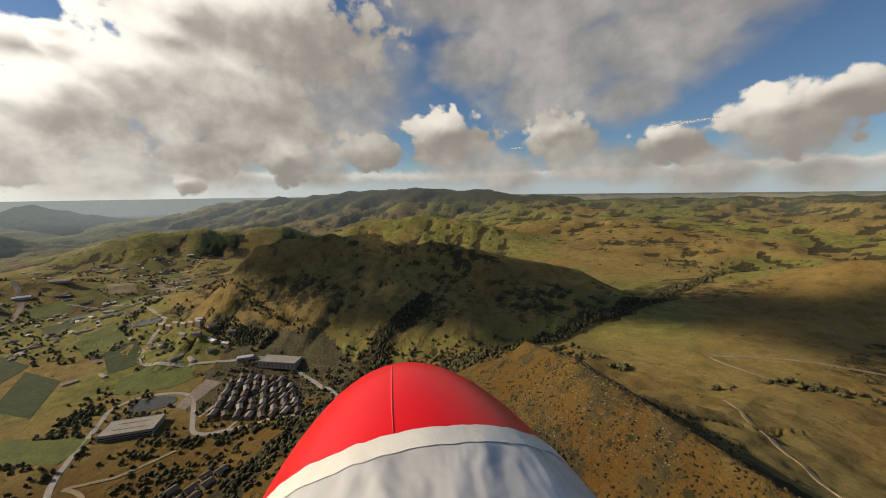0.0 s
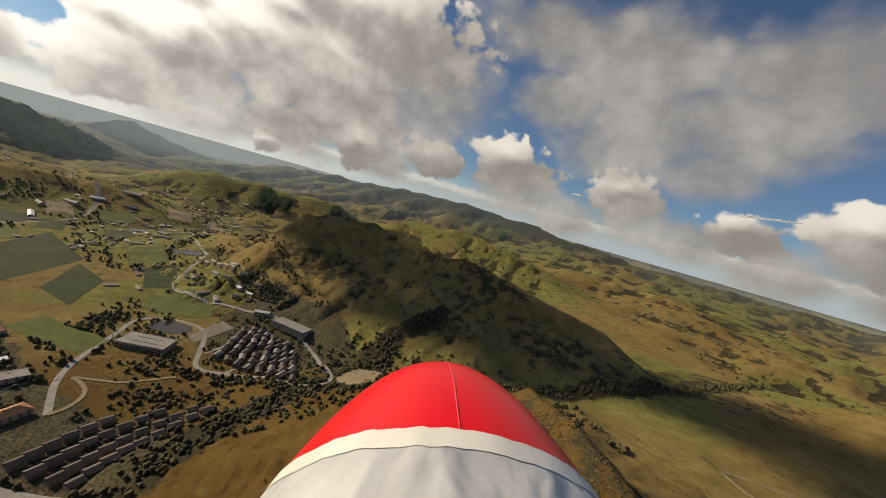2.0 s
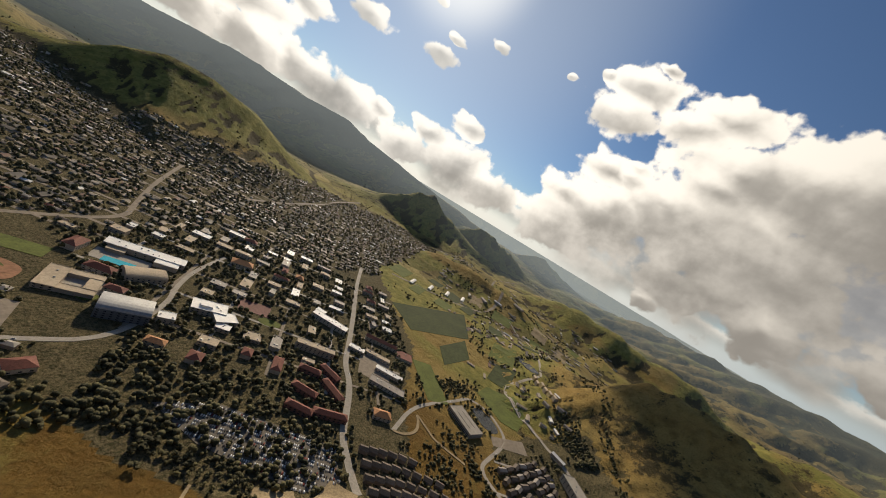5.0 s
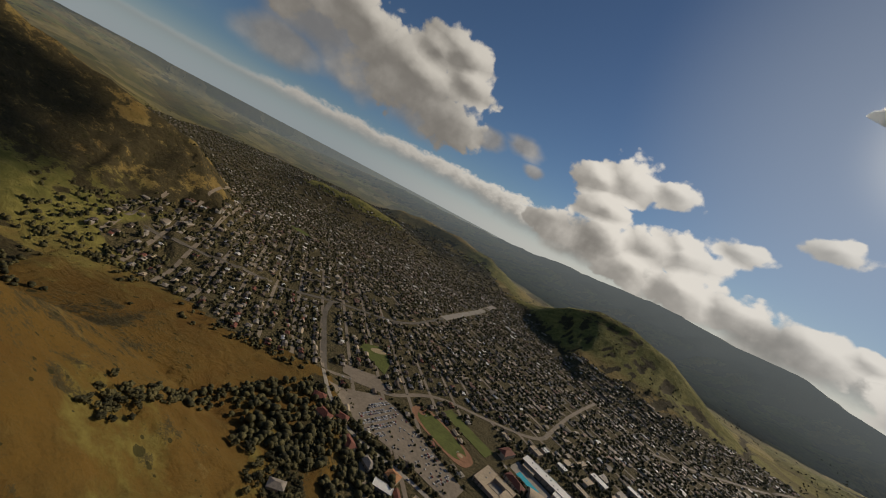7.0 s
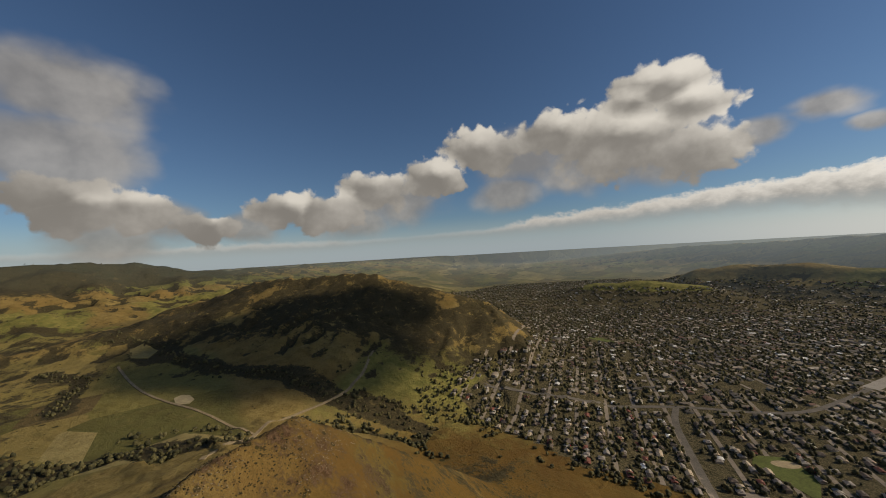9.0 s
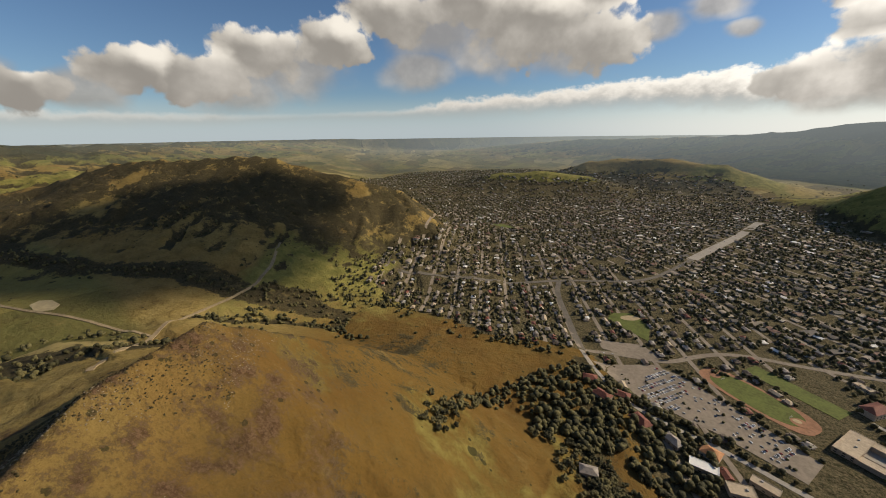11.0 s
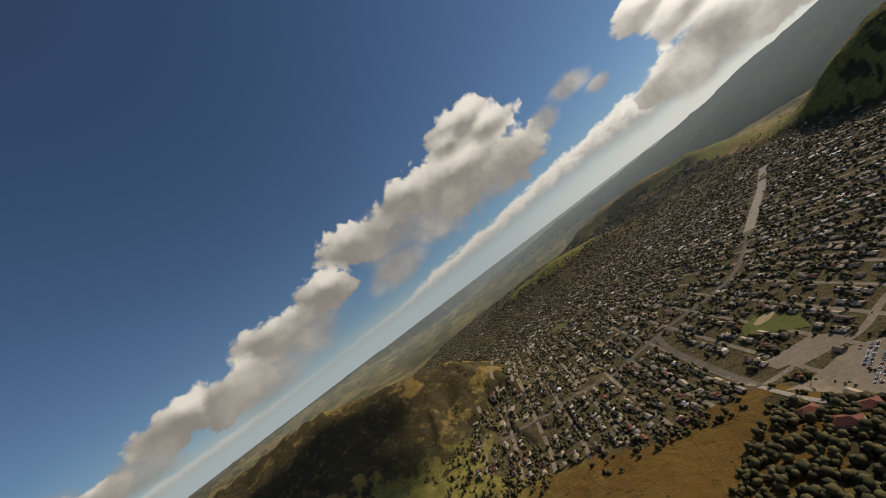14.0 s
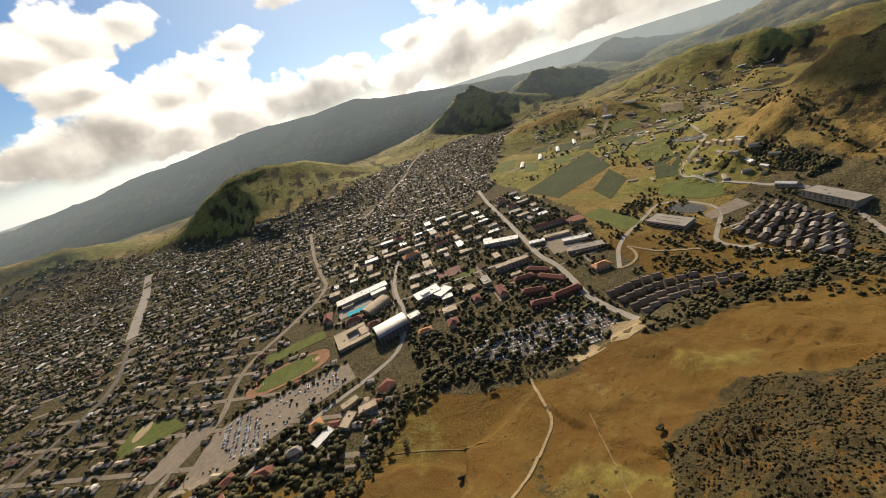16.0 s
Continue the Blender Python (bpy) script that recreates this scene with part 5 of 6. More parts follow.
def town_lots():
    """Lots along the streets of two street grids, and the streets."""
    xs, ys, ts, streets = [], [], [], []
    for turn, test in ((-57.0, lambda x, y: (y > -1150 - 0.25 * x) & (x > -120)), (-38.0, lambda x, y: ~((y > -1150 - 0.25 * x) & (x > -120)))):
        a = np.array((math.cos(radians(turn)), math.sin(radians(turn))))
        b = np.array((-a[1], a[0]))
        o = np.array((199.0, -640.0))
        for j in range(-60, 90):
            line = np.arange(-3600, 5200, 15.5)
            px, py = o[0] + a[0] * line + b[0] * j * 72, o[1] + a[1] * line + b[1] * j * 72
            ok = in_poly(px, py, TOWN) & test(px, py)
            if ok.sum() < 6:
                continue
            streets.append((px, py, ok))
            for side in (-1, 1):
                x, y = px + b[0] * 19 * side, py + b[1] * 19 * side
                cross = (np.round(line / 15.5).astype(int) % 8) == 0
                m = ok & ~cross
                xs.append(x[m]), ys.append(y[m]), ts.append(np.full(m.sum(), radians(turn)))
    return np.concatenate(xs), np.concatenate(ys), np.concatenate(ts), streets


lot_x, lot_y, lot_t, lot_streets = town_lots()
lot_x, lot_y = lot_x + rnd.uniform(-5, 5, len(lot_x)), lot_y + rnd.uniform(-5, 5, len(lot_x))
lot_r = np.hypot(lot_x, lot_y)
ok = (rnd.random(len(lot_x)) < 0.70) & ~in_poly(lot_x, lot_y, CAMPUS) & (lot_r < 6500)
ok &= ~((lot_r > 2600) & (rnd.random(len(lot_x)) < 0.45))
lot_x, lot_y, lot_t = lot_x[ok], lot_y[ok], lot_t[ok]
ok = ~busy(lot_x, lot_y)
lot_x, lot_y, lot_t = lot_x[ok], lot_y[ok], lot_t[ok]
lot_z = lie(lot_x, lot_y)
WOOD = [(180, -335), (109, -355), (69, -400), (3, -380), (-60, -430), (-30, -520), (60, -570), (160, -575), (215, -520), (235, -440)]
ok = (lot_z < 95) & ~in_poly(lot_x, lot_y, WOOD) & ~((lot_x < -150) & (lot_y > -860))
lot_x, lot_y, lot_t, lot_z = lot_x[ok], lot_y[ok], lot_t[ok], lot_z[ok]
order = np.argsort(np.hypot(lot_x, lot_y))
lot_x, lot_y, lot_t, lot_z = lot_x[order], lot_y[order], lot_t[order], lot_z[order]

# the nearest houses one by one
HOUSES = []
for q_i, (q_l, q_w, q_h, q_r) in enumerate(((15, 10, 3.2, 0), (13, 11, 3.4, 1), (17, 10, 3.2, 0), (14, 9, 5.6, 1), (12, 12, 3.6, 1), (18, 11, 3.0, 0))):
    HOUSES.append((box_mesh("wall", q_l, q_w, q_h + 1.5, (STUCCO, HOUSE_WALL)[q_i % 2], -1.5), [pitched_roof(q_l, q_w, q_h, m, q_w * 0.22, q_r) for m in (SLATE, GREY, TILE_RED, TAN, WHITE, CONCRETE)], q_l, q_w, q_h))
GARAGE = box_mesh("garage_door", 4.6, 0.2, 2.3, WHITE)
PANE = box_mesh("window", 1.8, 0.2, 1.2, GLASS)
CHIMNEY = box_mesh("chimney", 1.0, 0.8, 2.2, BRICK)
CAP = box_mesh("chimney_cap", 1.3, 1.1, 0.2, CONCRETE, 2.2)
ROOF_WORDS = ("dark shingled", "grey", "dusky red", "tan", "white", "pale grey")
for q_i in range(300):
    v = int(rnd.integers(6))
    wall, tops, l, w, h = HOUSES[v]
    c = int(rnd.choice(6, p=(0.34, 0.22, 0.12, 0.14, 0.06, 0.12)))
    b = thing("house", spot(lot_x[q_i], lot_y[q_i], math.degrees(lot_t[q_i]) + 180 * int(rnd.integers(2))), "small house with a %s roof among trees" % ROOF_WORDS[c], "house", "houses of the near streets")
    child("wall", wall, b)
    child("roof", tops[c], b)
    child("garage_door", GARAGE, b, pose(l * 0.25, w / 2 + 0.05, 0))
    child("window", PANE, b, pose(-l * 0.22, w / 2 + 0.05, 1.0))
    child("chimney_cap", CAP, child("chimney", CHIMNEY, b, pose(-l * 0.3, -w * 0.2, h + 0.6)))
n = len(lot_x) - 300
size = rnd.uniform(0.85, 1.25, n)
big = rnd.random(n) < 0.10 + 0.2 * (np.hypot(lot_x[300:] - 500, lot_y[300:] + 2100) < 600)
many("far_houses", HOUSE_V, HOUSE_F, lot_x[300:], lot_y[300:], lot_z[300:], size * np.where(big, 26, 14), size * np.where(big, 17, 11), rnd.uniform(5.0, 8.0, n), lot_t[300:] + (rnd.random(n) < 0.35) * math.pi / 2 + rnd.normal(0, 0.12, n), [HOUSE_WALL, HOUSE_ROOF], HOUSE_I, "thousands of small town houses with grey, tan and white roofs", "houses")

# scattered farmsteads and small works on the valley floor
q_x, q_y = rnd.uniform(-2900, -1050, 1300), rnd.uniform(-1500, 40, 1300)
m = (fbm(q_x, q_y, 200, 143, 3) > 0.55) & (lie(q_x, q_y) < 50) & ~in_poly(q_x, q_y, TOWN) & ~busy(q_x, q_y)
q_x, q_y, n = q_x[m], q_y[m], int(m.sum())
many("farmsteads", HOUSE_V, HOUSE_F, q_x, q_y, lie(q_x, q_y), rnd.uniform(12, 36, n), rnd.uniform(8, 15, n), rnd.uniform(4.5, 7, n), rnd.choice((0.35, 1.92), n) + rnd.normal(0, 0.2, n), [HOUSE_WALL, HOUSE_ROOF], HOUSE_I, "scattered farm buildings on the valley floor", "farm buildings")

# streets of the grid
made = 0
for px, py, ok in lot_streets:
    runs = np.split(np.arange(len(px)), np.where(~ok)[0])
    for run in runs:
        run = run[1:]
        if len(run) < 8 or np.hypot(px[run], py[run]).min() > 1900 or made > 70:
            continue
        keep = [i for i in run if np.hypot(px[i], py[i]) < 2300 and not (px[i] < -150 and py[i] > -860)]
        if len(keep) < 8:
            continue
        strip("street", [(px[i], py[i]) for i in keep[::4]], 9, LOT, "narrow grey street between houses", "street", 0.35, 20)
        made += 1

# ---- trees ----
def ico(sub, seed, rough):
    bm = bmesh.new()
    bmesh.ops.create_icosphere(bm, subdivisions=sub, radius=1.0)
    r = random.Random(seed)
    for v in bm.verts:
        v.co *= 1 + r.uniform(-rough, rough)
    vs, fs = [tuple(v.co) for v in bm.verts], [tuple(v.index for v in f.verts) for f in bm.faces]
    bm.free()
    return vs, fs


def tree_mesh(seed):
    """A crown of many clumps with gaps, and a forked trunk."""
    r = random.Random(seed)
    vs, fs = [], []
    for i in range(11):
        t, d = r.uniform(0, 6.28), r.uniform(0.15, 0.72)
        cx, cy, cz = d * math.cos(t), d * math.sin(t), r.uniform(0.55, 1.5) - 0.35 * d
        s = r.uniform(0.26, 0.5)
        a, f = ico(1, seed * 31 + i, 0.3)
        k = len(vs)
        vs += [(cx + x * s, cy + y * s, cz + z * s * 0.75) for x, y, z in a]
        fs += [tuple(q + k for q in p) for p in f]
    crown = mesh_of("crown", vs, fs, OAK)
    vs, fs = [], []
    for base, tip, r0, r1 in (((0, 0, -0.3), (0.03, 0.02, 0.75), 0.085, 0.05), ((0.03, 0.02, 0.6), (0.42, 0.12, 1.1), 0.045, 0.015), ((0.03, 0.02, 0.6), (-0.35, 0.22, 1.15), 0.045, 0.015), ((0.03, 0.02, 0.65), (0.02, -0.4, 1.2), 0.04, 0.015)):
        k = len(vs)
        for c, rad in ((base, r0), (tip, r1)):
            vs += [(c[0] + rad * math.cos(j * 1.0472), c[1] + rad * math.sin(j * 1.0472), c[2]) for j in range(6)]
        fs += [(k + j, k + (j + 1) % 6, k + 6 + (j + 1) % 6, k + 6 + j) for j in range(6)] + [tuple(k + 6 + j for j in range(6))]
    return crown, mesh_of("trunk", vs, fs, BARK)


def in_area(poly, spacing, seed):
    """Uneven spots over an outline."""
    g = np.random.default_rng(seed)
    xs, ys = [p[0] for p in poly], [p[1] for p in poly]
    n = int((max(xs) - min(xs)) * (max(ys) - min(ys)) / spacing**2)
    x, y = g.uniform(min(xs), max(xs), n), g.uniform(min(ys), max(ys), n)
    m = in_poly(x, y, poly)
    return x[m], y[m]


def by_line(line, wide, spacing, seed):
    g = np.random.default_rng(seed)
    x, y, dx, dy = along([p[:2] for p in line], spacing)
    k = np.hypot(dx, dy) + 1e-9
    if wide > 30:
        x, y = x - 150 * (fbm(x, y, 170, 211) - 0.5), y - 150 * (fbm(x, y, 170, 223) - 0.5)
    xs, ys = [], []
    for _ in range(max(1, int(wide / spacing * 1.6))):
        o, s = g.normal(0, wide * 0.4, len(x)), g.uniform(-spacing, spacing, len(x))
        xs.append(x - dy / k * o + dx / k * s), ys.append(y + dx / k * o + dy / k * s)
    return np.concatenate(xs), np.concatenate(ys)


sets = []  # x, y, least and greatest size


def plant(x, y, lo, hi, avoid=True, halls=-2.0, areas=True, roads=2.0):
    x, y = np.asarray(x, float), np.asarray(y, float)
    m = ~busy(x, y, roads, halls, areas) if avoid else np.ones(len(x), bool)
    x, y = x[m], y[m]
    sets.append((x, y, rnd.uniform(lo, hi, len(x))))


plant([-52, -76, -85, -89, 67, 27, -109, -202, -179, -70], [-48, -112, -231, -341, -227, -221, -81, -48, -37, -118], 4.5, 6.5, False)
plant(*in_area(WOOD, 11, 21), 4.5, 8.5)
plant(*by_line([(215, -459), (245, -372), (251, -276), (230, -200)], 26, 9, 22), 3.5, 6.5, False)
plant(*by_line([(130, -300), (60, -290), (-10, -330), (-60, -380), (-150, -380), (-250, -290)], 34, 10, 23), 3.5, 7)
plant(*in_area(CAMPUS, 14.5, 24), 3.2, 6.4, halls=-4)
plant(*in_area([(-250, -500), (-420, -380), (-560, -300), (-470, -150), (-370, -170), (-270, -260), (-180, -390)], 11.5, 25), 3.5, 6.5, areas=False)
plant(*in_area([(-560, -20), (-640, 100), (-620, 190), (-560, 330), (-480, 420), (-440, 330), (-520, 150), (-500, 20)], 12, 26), 2.4, 4.8)
for q_i, q_line in enumerate(DALES):
    plant(*by_line(q_line, 34, 8 if q_i < 3 else 14, 30 + q_i), 2.4, 5.0)
plant(*by_line([(-735, -75), (-700, 10), (-660, 80), (-600, 150)], 26, 10, 41), 3, 6)
plant(*in_area([(-760, -50), (-620, 130), (-660, 190), (-960, 130), (-970, 0), (-800, -60)], 12, 27), 2, 4, halls=-7, roads=0)
plant(*in_area([(-600, -180), (-470, -110), (-560, 10), (-680, 40), (-740, -60), (-700, -130)], 15, 28), 2.2, 4.6, halls=-4)
plant(*in_area([(-960, -260), (-840, -330), (-700, -260), (-740, -150), (-900, -90), (-1000, -150)], 17, 29), 2.5, 5.5, halls=-2)
plant(*by_line([(-800, -120), (-700, -130), (-600, -100), (-520, -40)], 60, 15, 42), 2.4, 4.8)
plant(*by_line([(-1010, 130), (-1080, 60), (-1130, -10), (-1200, -30)], 50, 10, 43), 3, 6)
plant(*by_line([(-1000, -230), (-900, -240), (-800, -270)], 40, 12, 44), 3, 5)
plant(*by_line([(-1350, -260), (-1500, -260), (-1650, -200)], 30, 12, 45), 3, 6)
plant(*by_line([(-1000, 200), (-1300, 60), (-1500, -20), (-1800, -60)], 26, 14, 46), 3, 6)
plant(*by_line([(180, -625), (120, -560), (60, -550), (-50, -545), (-130, -520)], 14, 9, 47), 3, 6, areas=False)
plant(*by_line([(60, -715), (10, -690), (-150, -600)], 8, 9, 48), 3.5, 5.5, areas=False)
plant(*by_line([(10, -780), (-40, -740)], 10, 8, 49), 3, 5, areas=False)
for q_i in range(5):
    plant(*by_line([(130 - q_i * 55, -640 + q_i * 6), (90 - q_i * 55, -600 + q_i * 14)], 6, 13, 60 + q_i), 2, 3.2, areas=False)
m = rnd.random(len(lot_x)) < 0.9
q_x, q_y = np.repeat(lot_x[m], 5), np.repeat(lot_y[m], 5)
plant(q_x + rnd.normal(0, 11, len(q_x)), q_y + rnd.normal(0, 11, len(q_x)), 2.4, 6.4, areas=True, halls=0)
# hedges, windbreaks and farm trees on the valley floor
q_x, q_y = rnd.uniform(-2700, -1000, 5200), rnd.uniform(-1500, 60, 5200)
m = (fbm(q_x, q_y, 120, 133, 4) > 0.56) & (lie(q_x, q_y) < 70) & ~in_poly(q_x, q_y, TOWN)
plant(q_x[m], q_y[m], 3, 6)
# oaks in the folds of the hills
q_r, q_a = 620 * (4800 / 620) ** rnd.random(40000), rnd.uniform(-math.pi, math.pi, 40000)
q_x, q_y = q_r * np.cos(q_a), q_r * np.sin(q_a)
q_k = fbm(q_x, q_y, 260, 33, 5) + 0.12 * (fbm(q_x, q_y, 60, 35) - 0.5)
q_f = (lie(q_x + 50, q_y) + lie(q_x - 50, q_y) + lie(q_x, q_y + 50) + lie(q_x, q_y - 50)) / 4 - lie(q_x, q_y)
q_f *= 0.3 + 0.7 * smooth(np.minimum(to_line(q_x, q_y, RIDGES[1][0])[0], to_line(q_x, q_y, RIDGES[2][0])[0]), 250, 700)
q_bare = np.minimum(to_line(q_x, q_y, RIDGES[1][0])[0], to_line(q_x, q_y, RIDGES[2][0])[0])
m = ((q_k > 0.63) | (q_f + 16 * (q_k - 0.5) > 3.0)) & ~in_poly(q_x, q_y, TOWN) & ((q_bare > 420) | (rnd.random(len(q_x)) < 0.25))
plant(q_x[m], q_y[m], 2.6, 6.0)

tree_x, tree_y, tree_s = (np.concatenate(c) for c in zip(*sets))
tree_r = np.hypot(tree_x, tree_y)
order = np.argsort(tree_r)
tree_x, tree_y, tree_s = tree_x[order], tree_y[order], tree_s[order]
tree_z = lie(tree_x, tree_y)
TREES = [tree_mesh(s) for s in range(5)]
for q_i in range(300):
    crown, trunk = TREES[q_i % 5]
    s = tree_s[q_i]
    b = thing("tree", spot(tree_x[q_i], tree_y[q_i], float(rnd.uniform(0, 360)), -0.4), "dark evergreen oak with a rounded uneven crown", "tree", "oaks near the campus")
    child("trunk", trunk, b, Matrix.Diagonal((s, s, s * 0.95, 1)))
    child("crown", crown, b, Matrix.Diagonal((s, s, s * float(rnd.uniform(0.8, 1.15)), 1)))
# woods: two or three clumps to a tree
clump_v, clump_f = [], []
for q_i, (cx, cy, cz, s) in enumerate(((0, 0, 0.95, 0.75), (0.5, 0.2, 0.6, 0.55), (-0.4, 0.35, 0.65, 0.5))):
    a, f = ico(1, 90 + q_i, 0.28)
    k = len(clump_v)
    clump_v += [(cx + x * s, cy + y * s, cz + z * s) for x, y, z in a]
    clump_f += [tuple(q + k for q in p) for p in f]
mid = np.hypot(tree_x, tree_y) < 780
mid[:300] = False
far = np.hypot(tree_x, tree_y) >= 780


def wood(name, m, v, f, label):
    n = int(m.sum())
    many(name, v, f, tree_x[m], tree_y[m], tree_z[m] - 0.5, tree_s[m], tree_s[m] * rnd.uniform(0.8, 1.2, n), tree_s[m] * rnd.uniform(0.8, 1.3, n), rnd.uniform(0, 6.28, n), [OAK_WOOD], [0] * len(f), label, "trees")


wood("woodland", mid, clump_v, clump_f, "dense dark trees round the campus and along the creek")
small_v, small_f = [], []
for q_i, (cx, cy, cz, s) in enumerate(((0, 0, 0.9, 0.8), (0.5, 0.3, 0.5, 0.6))):
    b_v = [(0, 0, 1), (0.894, 0, 0.447), (0.276, 0.851, 0.447), (-0.724, 0.526, 0.447), (-0.724, -0.526, 0.447), (0.276, -0.851, 0.447), (0.724, 0.526, -0.447), (-0.276, 0.851, -0.447), (-0.894, 0, -0.447), (-0.276, -0.851, -0.447), (0.724, -0.526, -0.447)]
    b_f = [(0, 1, 2), (0, 2, 3), (0, 3, 4), (0, 4, 5), (0, 5, 1), (1, 6, 2), (2, 6, 7), (2, 7, 3), (3, 7, 8), (3, 8, 4), (4, 8, 9), (4, 9, 5), (5, 9, 10), (5, 10, 1), (1, 10, 6)]
    g = random.Random(q_i)
    k = len(small_v)
    for x, y, z in b_v:
        e = g.uniform(0.72, 1.25) * s
        small_v.append((cx + x * e, cy + y * e, cz + z * e))
    small_f += [tuple(q + k for q in p) for p in b_f]
wood("far_woodland", far, small_v, small_f, "dark trees between the houses and on far hills")


# ---- unseen clouds, added to throw shade on the hills ----
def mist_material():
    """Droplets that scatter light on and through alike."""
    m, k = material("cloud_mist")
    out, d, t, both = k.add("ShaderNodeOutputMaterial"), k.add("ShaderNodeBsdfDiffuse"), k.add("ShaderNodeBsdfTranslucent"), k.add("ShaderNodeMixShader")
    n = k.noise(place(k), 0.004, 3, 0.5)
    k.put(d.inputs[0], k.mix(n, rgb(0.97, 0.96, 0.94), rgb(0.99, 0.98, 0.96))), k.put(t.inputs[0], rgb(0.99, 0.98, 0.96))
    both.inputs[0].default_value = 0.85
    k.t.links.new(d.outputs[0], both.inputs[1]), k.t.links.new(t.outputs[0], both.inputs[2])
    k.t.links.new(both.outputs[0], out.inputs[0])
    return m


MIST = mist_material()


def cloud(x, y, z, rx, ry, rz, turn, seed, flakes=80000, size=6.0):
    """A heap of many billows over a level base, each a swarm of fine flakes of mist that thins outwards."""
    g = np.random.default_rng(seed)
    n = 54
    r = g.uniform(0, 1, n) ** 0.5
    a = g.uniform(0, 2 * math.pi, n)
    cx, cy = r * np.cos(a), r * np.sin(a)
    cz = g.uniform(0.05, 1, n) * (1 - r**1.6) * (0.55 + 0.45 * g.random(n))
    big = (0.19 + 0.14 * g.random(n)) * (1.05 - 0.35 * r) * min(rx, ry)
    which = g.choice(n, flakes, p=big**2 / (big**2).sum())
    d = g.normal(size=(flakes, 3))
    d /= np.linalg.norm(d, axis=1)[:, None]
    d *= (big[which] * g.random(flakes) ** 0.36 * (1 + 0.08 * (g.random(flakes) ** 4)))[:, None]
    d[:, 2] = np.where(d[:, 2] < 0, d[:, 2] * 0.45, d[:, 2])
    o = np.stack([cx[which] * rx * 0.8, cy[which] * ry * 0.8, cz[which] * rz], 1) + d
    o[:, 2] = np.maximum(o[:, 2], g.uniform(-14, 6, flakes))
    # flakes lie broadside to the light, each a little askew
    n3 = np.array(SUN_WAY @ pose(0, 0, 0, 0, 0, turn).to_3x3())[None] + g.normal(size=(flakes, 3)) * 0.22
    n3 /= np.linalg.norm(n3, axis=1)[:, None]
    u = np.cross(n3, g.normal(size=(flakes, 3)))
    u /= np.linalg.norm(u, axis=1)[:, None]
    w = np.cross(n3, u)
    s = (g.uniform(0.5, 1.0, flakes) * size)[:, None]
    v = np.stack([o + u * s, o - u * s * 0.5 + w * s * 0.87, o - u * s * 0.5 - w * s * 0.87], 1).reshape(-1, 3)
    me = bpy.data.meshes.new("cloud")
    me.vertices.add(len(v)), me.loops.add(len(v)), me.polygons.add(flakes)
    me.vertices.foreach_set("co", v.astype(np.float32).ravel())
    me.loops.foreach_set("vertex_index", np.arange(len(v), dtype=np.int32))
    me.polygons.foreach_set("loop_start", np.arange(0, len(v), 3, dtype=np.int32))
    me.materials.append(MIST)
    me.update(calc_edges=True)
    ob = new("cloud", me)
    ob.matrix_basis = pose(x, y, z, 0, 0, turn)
    return tagged(ob, "unseen cloud of mist flakes added to shade the hills", "cloud", "clouds", "structure")


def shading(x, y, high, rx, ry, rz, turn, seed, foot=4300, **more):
    """An unseen cloud at height foot, past the camera clip, that shades the place (x, y, high)."""
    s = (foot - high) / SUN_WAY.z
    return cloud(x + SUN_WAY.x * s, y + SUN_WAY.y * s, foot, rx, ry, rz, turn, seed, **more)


# added only for their shadows; all lie farther off than the camera draws
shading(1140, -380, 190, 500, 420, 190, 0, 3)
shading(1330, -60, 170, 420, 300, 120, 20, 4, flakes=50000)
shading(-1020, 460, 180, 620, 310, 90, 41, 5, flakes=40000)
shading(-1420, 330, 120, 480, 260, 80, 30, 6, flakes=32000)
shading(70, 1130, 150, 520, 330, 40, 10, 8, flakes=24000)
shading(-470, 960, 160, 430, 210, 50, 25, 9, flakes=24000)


def contrail(a0, e0, a1, e1, far, wide):
    """A thin straight vapour trail high beyond the clouds."""
    ends = [Vector((math.cos(radians(e)) * math.cos(radians(a)), math.cos(radians(e)) * math.sin(radians(a)), math.sin(radians(e)))) * far + Vector((0, 0, 430)) for a, e in ((a0, e0), (a1, e1))]
    way = (ends[1] - ends[0]).normalized()
    up = way.orthogonal().normalized()
    side = way.cross(up)
    v, f = [], []
    for i in range(25):
        r = wide * math.sin(math.pi * (i + 0.3) / 24.6) ** 0.5 * (0.8 + 0.3 * noise.noise(Vector((i * 0.7, 0, 0))))
        for j in range(8):
            v.append(ends[0].lerp(ends[1], i / 24) + (up * math.cos(j * 0.7854) + side * math.sin(j * 0.7854)) * r)
    f = [(i * 8 + j, i * 8 + (j + 1) % 8, i * 8 + 8 + (j + 1) % 8, i * 8 + 8 + j) for i in range(24) for j in range(8)]
    tagged(new("contrail", mesh_of("contrail", v, f, MIST, None, True)), "thin white vapour trail in the blue sky", "contrail", kind="structure")


contrail(117.2, 8.4, 110.7, 8.8, 4700, 14)
contrail(136.9, 6.6, 134.7, 6.7, 4700, 12)

# ---- the slope: water tank, hillside letter, brush and rocks ----
tank = thing("water_tank", spot(22, -131, 0, 3.2), "round buried concrete water tank on the grassy hill", "water tank")


def ring(name, r0, r1, z0, z1, mat, n=40):
    v = []
    for r, z in ((r0, z0), (r1, z0), (r1, z1), (r0, z1)):
        v += [(r * math.cos(2 * math.pi * i / n), r * math.sin(2 * math.pi * i / n), z) for i in range(n)]
    f = [(a * n + i, a * n + (i + 1) % n, (a + 1) % 4 * n + (i + 1) % n, (a + 1) % 4 * n + i) for a in range(4) for i in range(n)]
    return mesh_of(name, v, f, mat)


